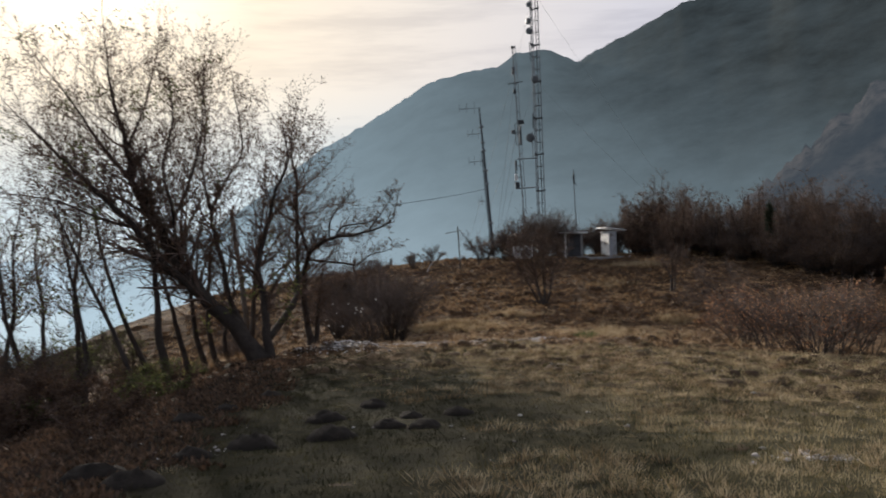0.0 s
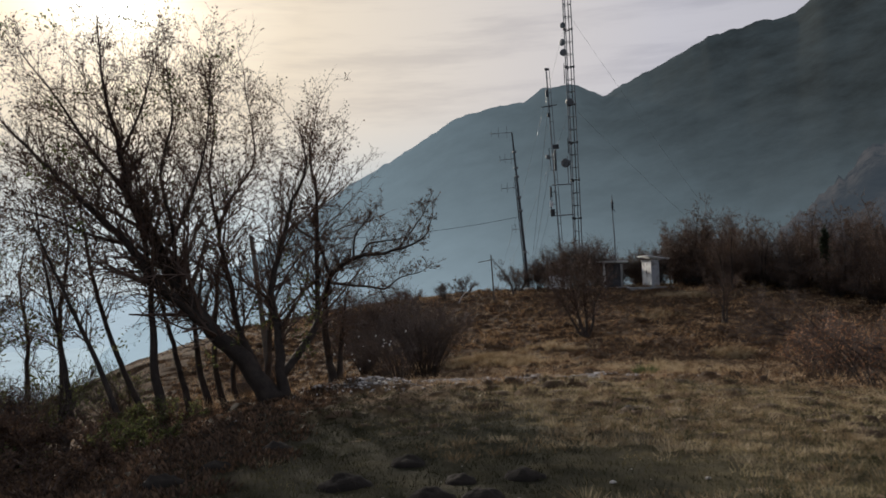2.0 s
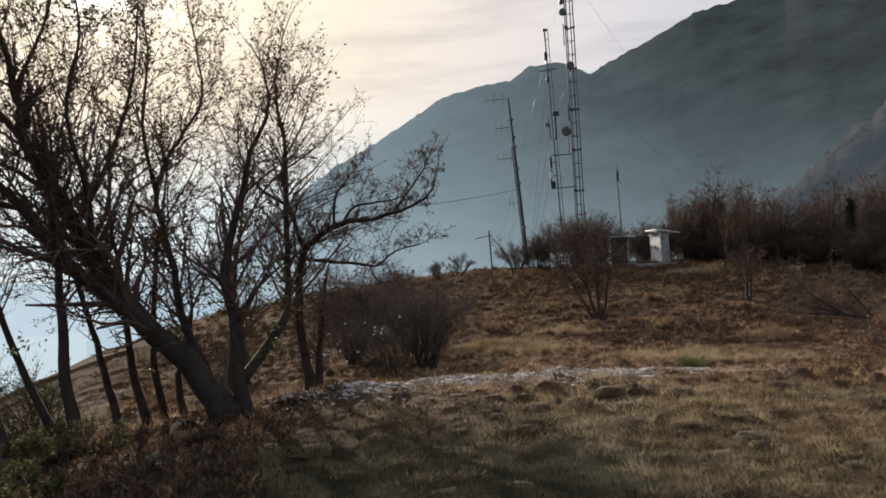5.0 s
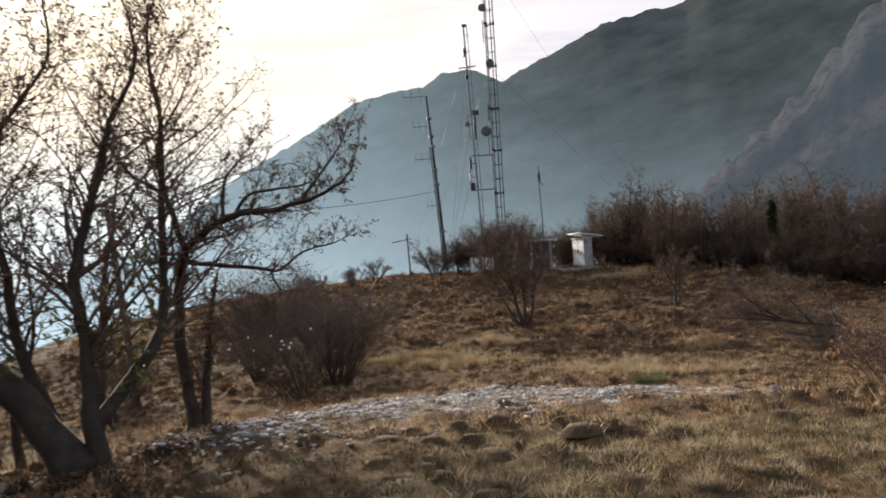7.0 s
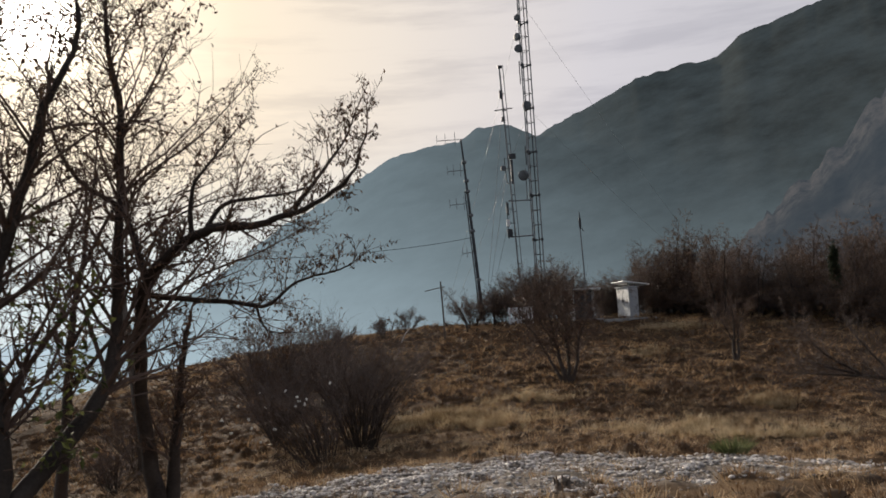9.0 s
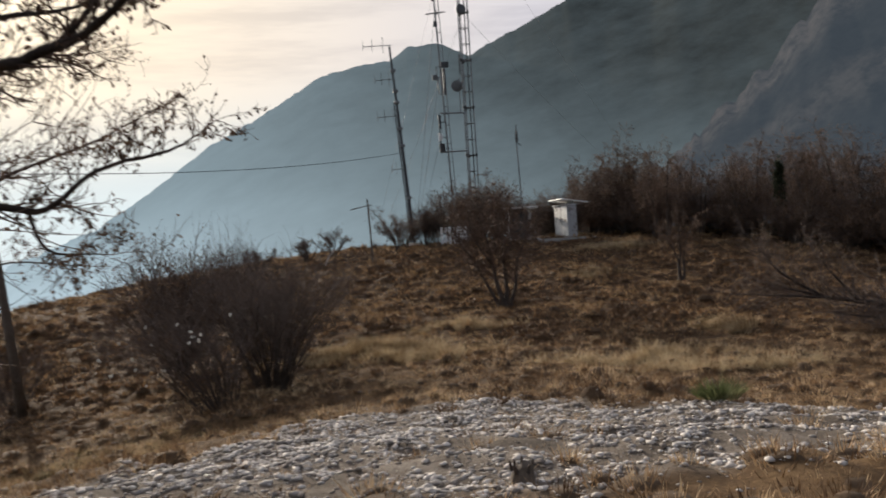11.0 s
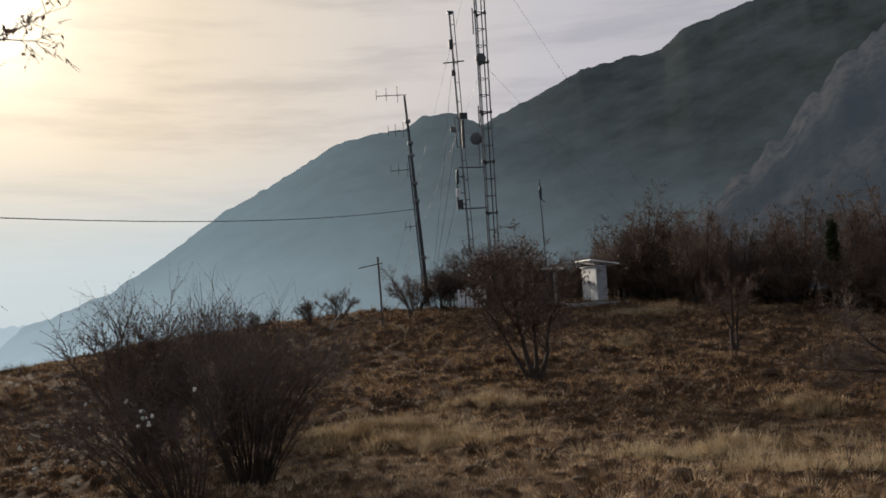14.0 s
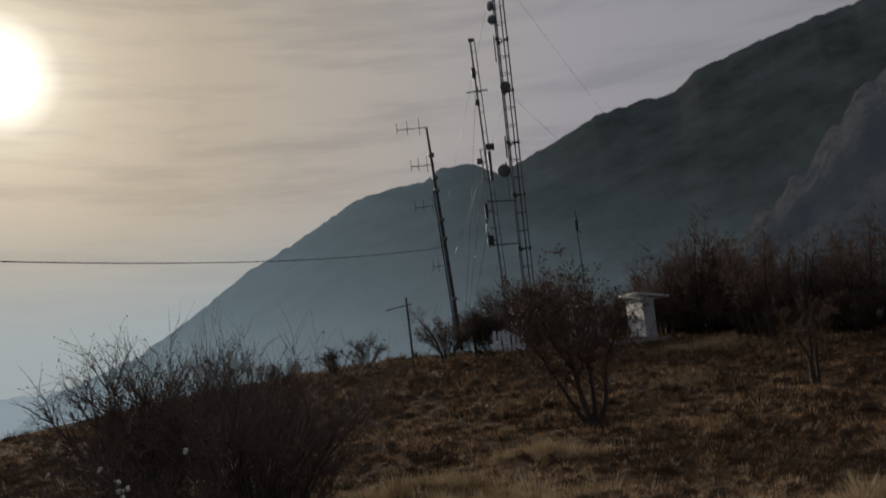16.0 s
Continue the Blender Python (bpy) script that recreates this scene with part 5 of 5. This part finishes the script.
x, y, r, h = clumps(-2.5, 12, 4.5, 18.4)
keep = (gen.uniform(0, 1, len(x)) < np.clip(np.maximum((x - 0.2) / 2.2, (y - 11.5) / 4), 0.08, 0.85)) & (np.abs(x - 1.5) < 3.0 + 0.62 * y)
x, y, r, h = x[keep], y[keep], r[keep], h[keep]
blade_mesh("meadow_tufts", x, y, lift(x, y) - 0.02, 60, 0.04 + 0.6 * h, 0.011, 0.85 * r, GRASS_SHORT, "low matted tufts of green and straw-coloured grass", 1.0, 0.3)

x, y = scatter(11000, -6.8, -1.6, 5, 18.6)
keep = x < -2.5 + 0.9 * patchy(x, y, 0.8, 2.0)
x, y = x[keep], y[keep]
blade_mesh("leaf_litter", x, y, lift(x, y) + 0.03, 3, gen.uniform(0.015, 0.05, len(x)), 0.05, 0.12, LEAF_DRY, "dead brown leaves strewn under the trees", 1.2)

x, y = scatter(6000, -9, 13, 17, 36)
keep = (gen.uniform(0, 1, len(x)) > 0.9 * stony(x, y)) & (np.abs(x - 1.5) < 4 + 0.55 * (y - 6))
x, y = x[keep], y[keep]
blade_mesh("thatch_grass", x, y, lift(x, y), 8, gen.uniform(0.04, 0.1, len(x)), 0.014, 0.12, GRASS_DRY, "thin dry grass between the tussocks", 1.0)

x, y, r, h = clumps(-9, 13, 18.4, 36)
keep = (gen.uniform(0, 1, len(x)) > 0.72 * stony(x, y)) & (np.abs(x - 1.5) < 4 + 0.55 * (y - 6))
x, y, r, h = x[keep], y[keep], r[keep], h[keep]
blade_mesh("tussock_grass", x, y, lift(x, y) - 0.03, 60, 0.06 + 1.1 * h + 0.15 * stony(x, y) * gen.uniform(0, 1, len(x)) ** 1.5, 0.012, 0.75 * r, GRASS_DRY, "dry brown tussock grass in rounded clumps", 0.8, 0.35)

x, y = scatter(7500, -18, 24, 34, 62)
keep = patchy(x, y, 0.6, 14.0) > -0.3
x, y = x[keep], y[keep]
blade_mesh("slope_grass", x, y, lift(x, y), 8, gen.uniform(0.06, 0.16, len(x)), 0.03, 0.2, GRASS_SLOPE, "withered brown grass on the far slope", 0.9)

x, y, r, h = clumps(-15, 22, 36, 58)
keep = h > 0.02
x, y, r, h = x[keep], y[keep], r[keep], h[keep]
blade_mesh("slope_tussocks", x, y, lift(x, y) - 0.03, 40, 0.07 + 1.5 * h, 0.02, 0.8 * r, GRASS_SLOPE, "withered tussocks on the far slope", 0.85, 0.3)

x, y = gen.normal(-4.6, 1.3, 2600), gen.normal(27.6, 1.6, 2600)
blade_mesh("hollow_grass", x, y, lift(x, y), 7, gen.uniform(0.05, 0.12, len(x)), 0.016, 0.1, GRASS_SHORT, "greener grass in the hollow round the shrubs", 0.8)

sx, sy = [], []
for cx, cy, rx, ry, n in ((0.3, 36.0, 1.9, 0.9, 260), (1.9, 34.2, 1.6, 0.7, 160), (10.3, 35.6, 0.8, 0.5, 90), (3.4, 38.3, 1.6, 0.5, 90), (6.5, 31.5, 2.4, 0.5, 110), (9.3, 45.5, 1.5, 0.5, 70), (12.6, 51.0, 2.2, 0.8, 120), (7.4, 29.6, 2.0, 0.4, 80)):
    sx.append(gen.normal(cx, rx * 0.5, n))
    sy.append(gen.normal(cy, ry * 0.5, n))
x, y = np.concatenate(sx), np.concatenate(sy)
blade_mesh("straw_grass", x, y, lift(x, y), 26, gen.uniform(0.2, 0.42, len(x)), 0.016, 0.13, GRASS_PALE, "pale straw-coloured grass in bright patches", 0.7)

plant = thing("green_plant", (4.3, 23.9, height(4.3, 23.9)), "low feathery green plant among the stones", "plant")
pl = Shape()
rng = random.Random(12)
for _ in range(260):
    a, o = rng.uniform(0, 6.28), rng.uniform(0, 0.2)
    pl.leaf(Vector((o * math.cos(a), o * math.sin(a), 0)), Vector((1.1 * math.cos(a) * rng.random(), 1.1 * math.sin(a) * rng.random(), 0.7)), Vector((rng.gauss(0, 1), rng.gauss(0, 1), 0)), rng.uniform(0.15, 0.36), 0.014)
part("foliage", pl, GRASS_GREEN, plant, kind="stuff")

# ---- stones ----
def stone_mesh(seed):
    rng = random.Random(seed)
    bm = bmesh.new()
    bmesh.ops.create_icosphere(bm, subdivisions=1, radius=1.0)
    sx, sy, sz = rng.uniform(0.7, 1.2), rng.uniform(0.6, 1.0), rng.uniform(0.3, 0.6)
    for v in bm.verts:
        f = rng.uniform(0.62, 1.2)
        v.co = Vector((v.co.x * sx * f, v.co.y * sy * f, v.co.z * sz * f))
    return bm


rocks = []
for n in range(8):
    bm = stone_mesh(n + 50)
    bm.verts.index_update()
    rocks.append((np.array([v.co[:] for v in bm.verts]), np.array([[v.index for v in f.verts] for f in bm.faces])))
    bm.free()
rock_data = [mesh_data("stone", rv, rf, STONE) for rv, rf in rocks]

x, y = scatter(150000, -4.5, 11, 17.6, 28.5)
p = stony(x, y) * np.clip(0.5 + 1.1 * patchy(x, y, 0.45, 31.0) + 0.7 * patchy(x, y, 1.7, 33.0), 0.06, 1)
mound = np.exp(-((x + 2.25) / 1.0) ** 2 - ((y - 18.6) / 0.6) ** 2)
k = gen.uniform(0, 1, len(x)) < np.maximum(p, mound * 0.9) * 0.95
x, y = x[k], y[k]
ex, ey = scatter(420, -6, 10, 4, 34)
for cx, cy, wide, count in ((3.15, 7.2, 0.2, 60), (3.3, 7.0, 0.15, 40), (-2.6, 8.5, 0.3, 26), (-2.9, 9.6, 0.4, 26)):
    ex, ey = np.append(ex, gen.normal(cx, wide, count)), np.append(ey, gen.normal(cy, wide * 0.6, count))
x, y = np.concatenate((x, ex)), np.concatenate((y, ey))
size = 0.01 + 0.046 * gen.uniform(0, 1, len(x)) ** 3.2
z = lift(x, y) + size * 0.15
order = np.argsort(-size * (np.abs(y - 23) < 4.5))
gravel = thing("gravel_patch", (0, 0, 0), "pale limestone rubble strewn across the worn meadow", "gravel", kind="structure")
for i in order[:300]:
    ob = new("stone", rock_data[i % 8])
    ob.matrix_basis = pose(x[i], y[i], z[i], 0, 0, float(gen.uniform(0, 360))) @ Matrix.Scale(size[i], 4)
    ob.parent = gravel
rest = order[300:]
vv, ff, base = [], [], 0
for i in rest:
    rv, rf = rocks[i % 8]
    a = gen.uniform(0, 2 * np.pi)
    c, sn = np.cos(a), np.sin(a)
    q = rv * size[i]
    vv.append(np.stack((q[:, 0] * c - q[:, 1] * sn + x[i], q[:, 0] * sn + q[:, 1] * c + y[i], q[:, 2] + z[i]), -1))
    ff.append(rf + base)
    base += len(rv)
rubble = new("rubble", mesh_data("rubble", np.concatenate(vv), np.concatenate(ff), STONE))
rubble.parent = gravel
tagged(rubble, kind="stuff")
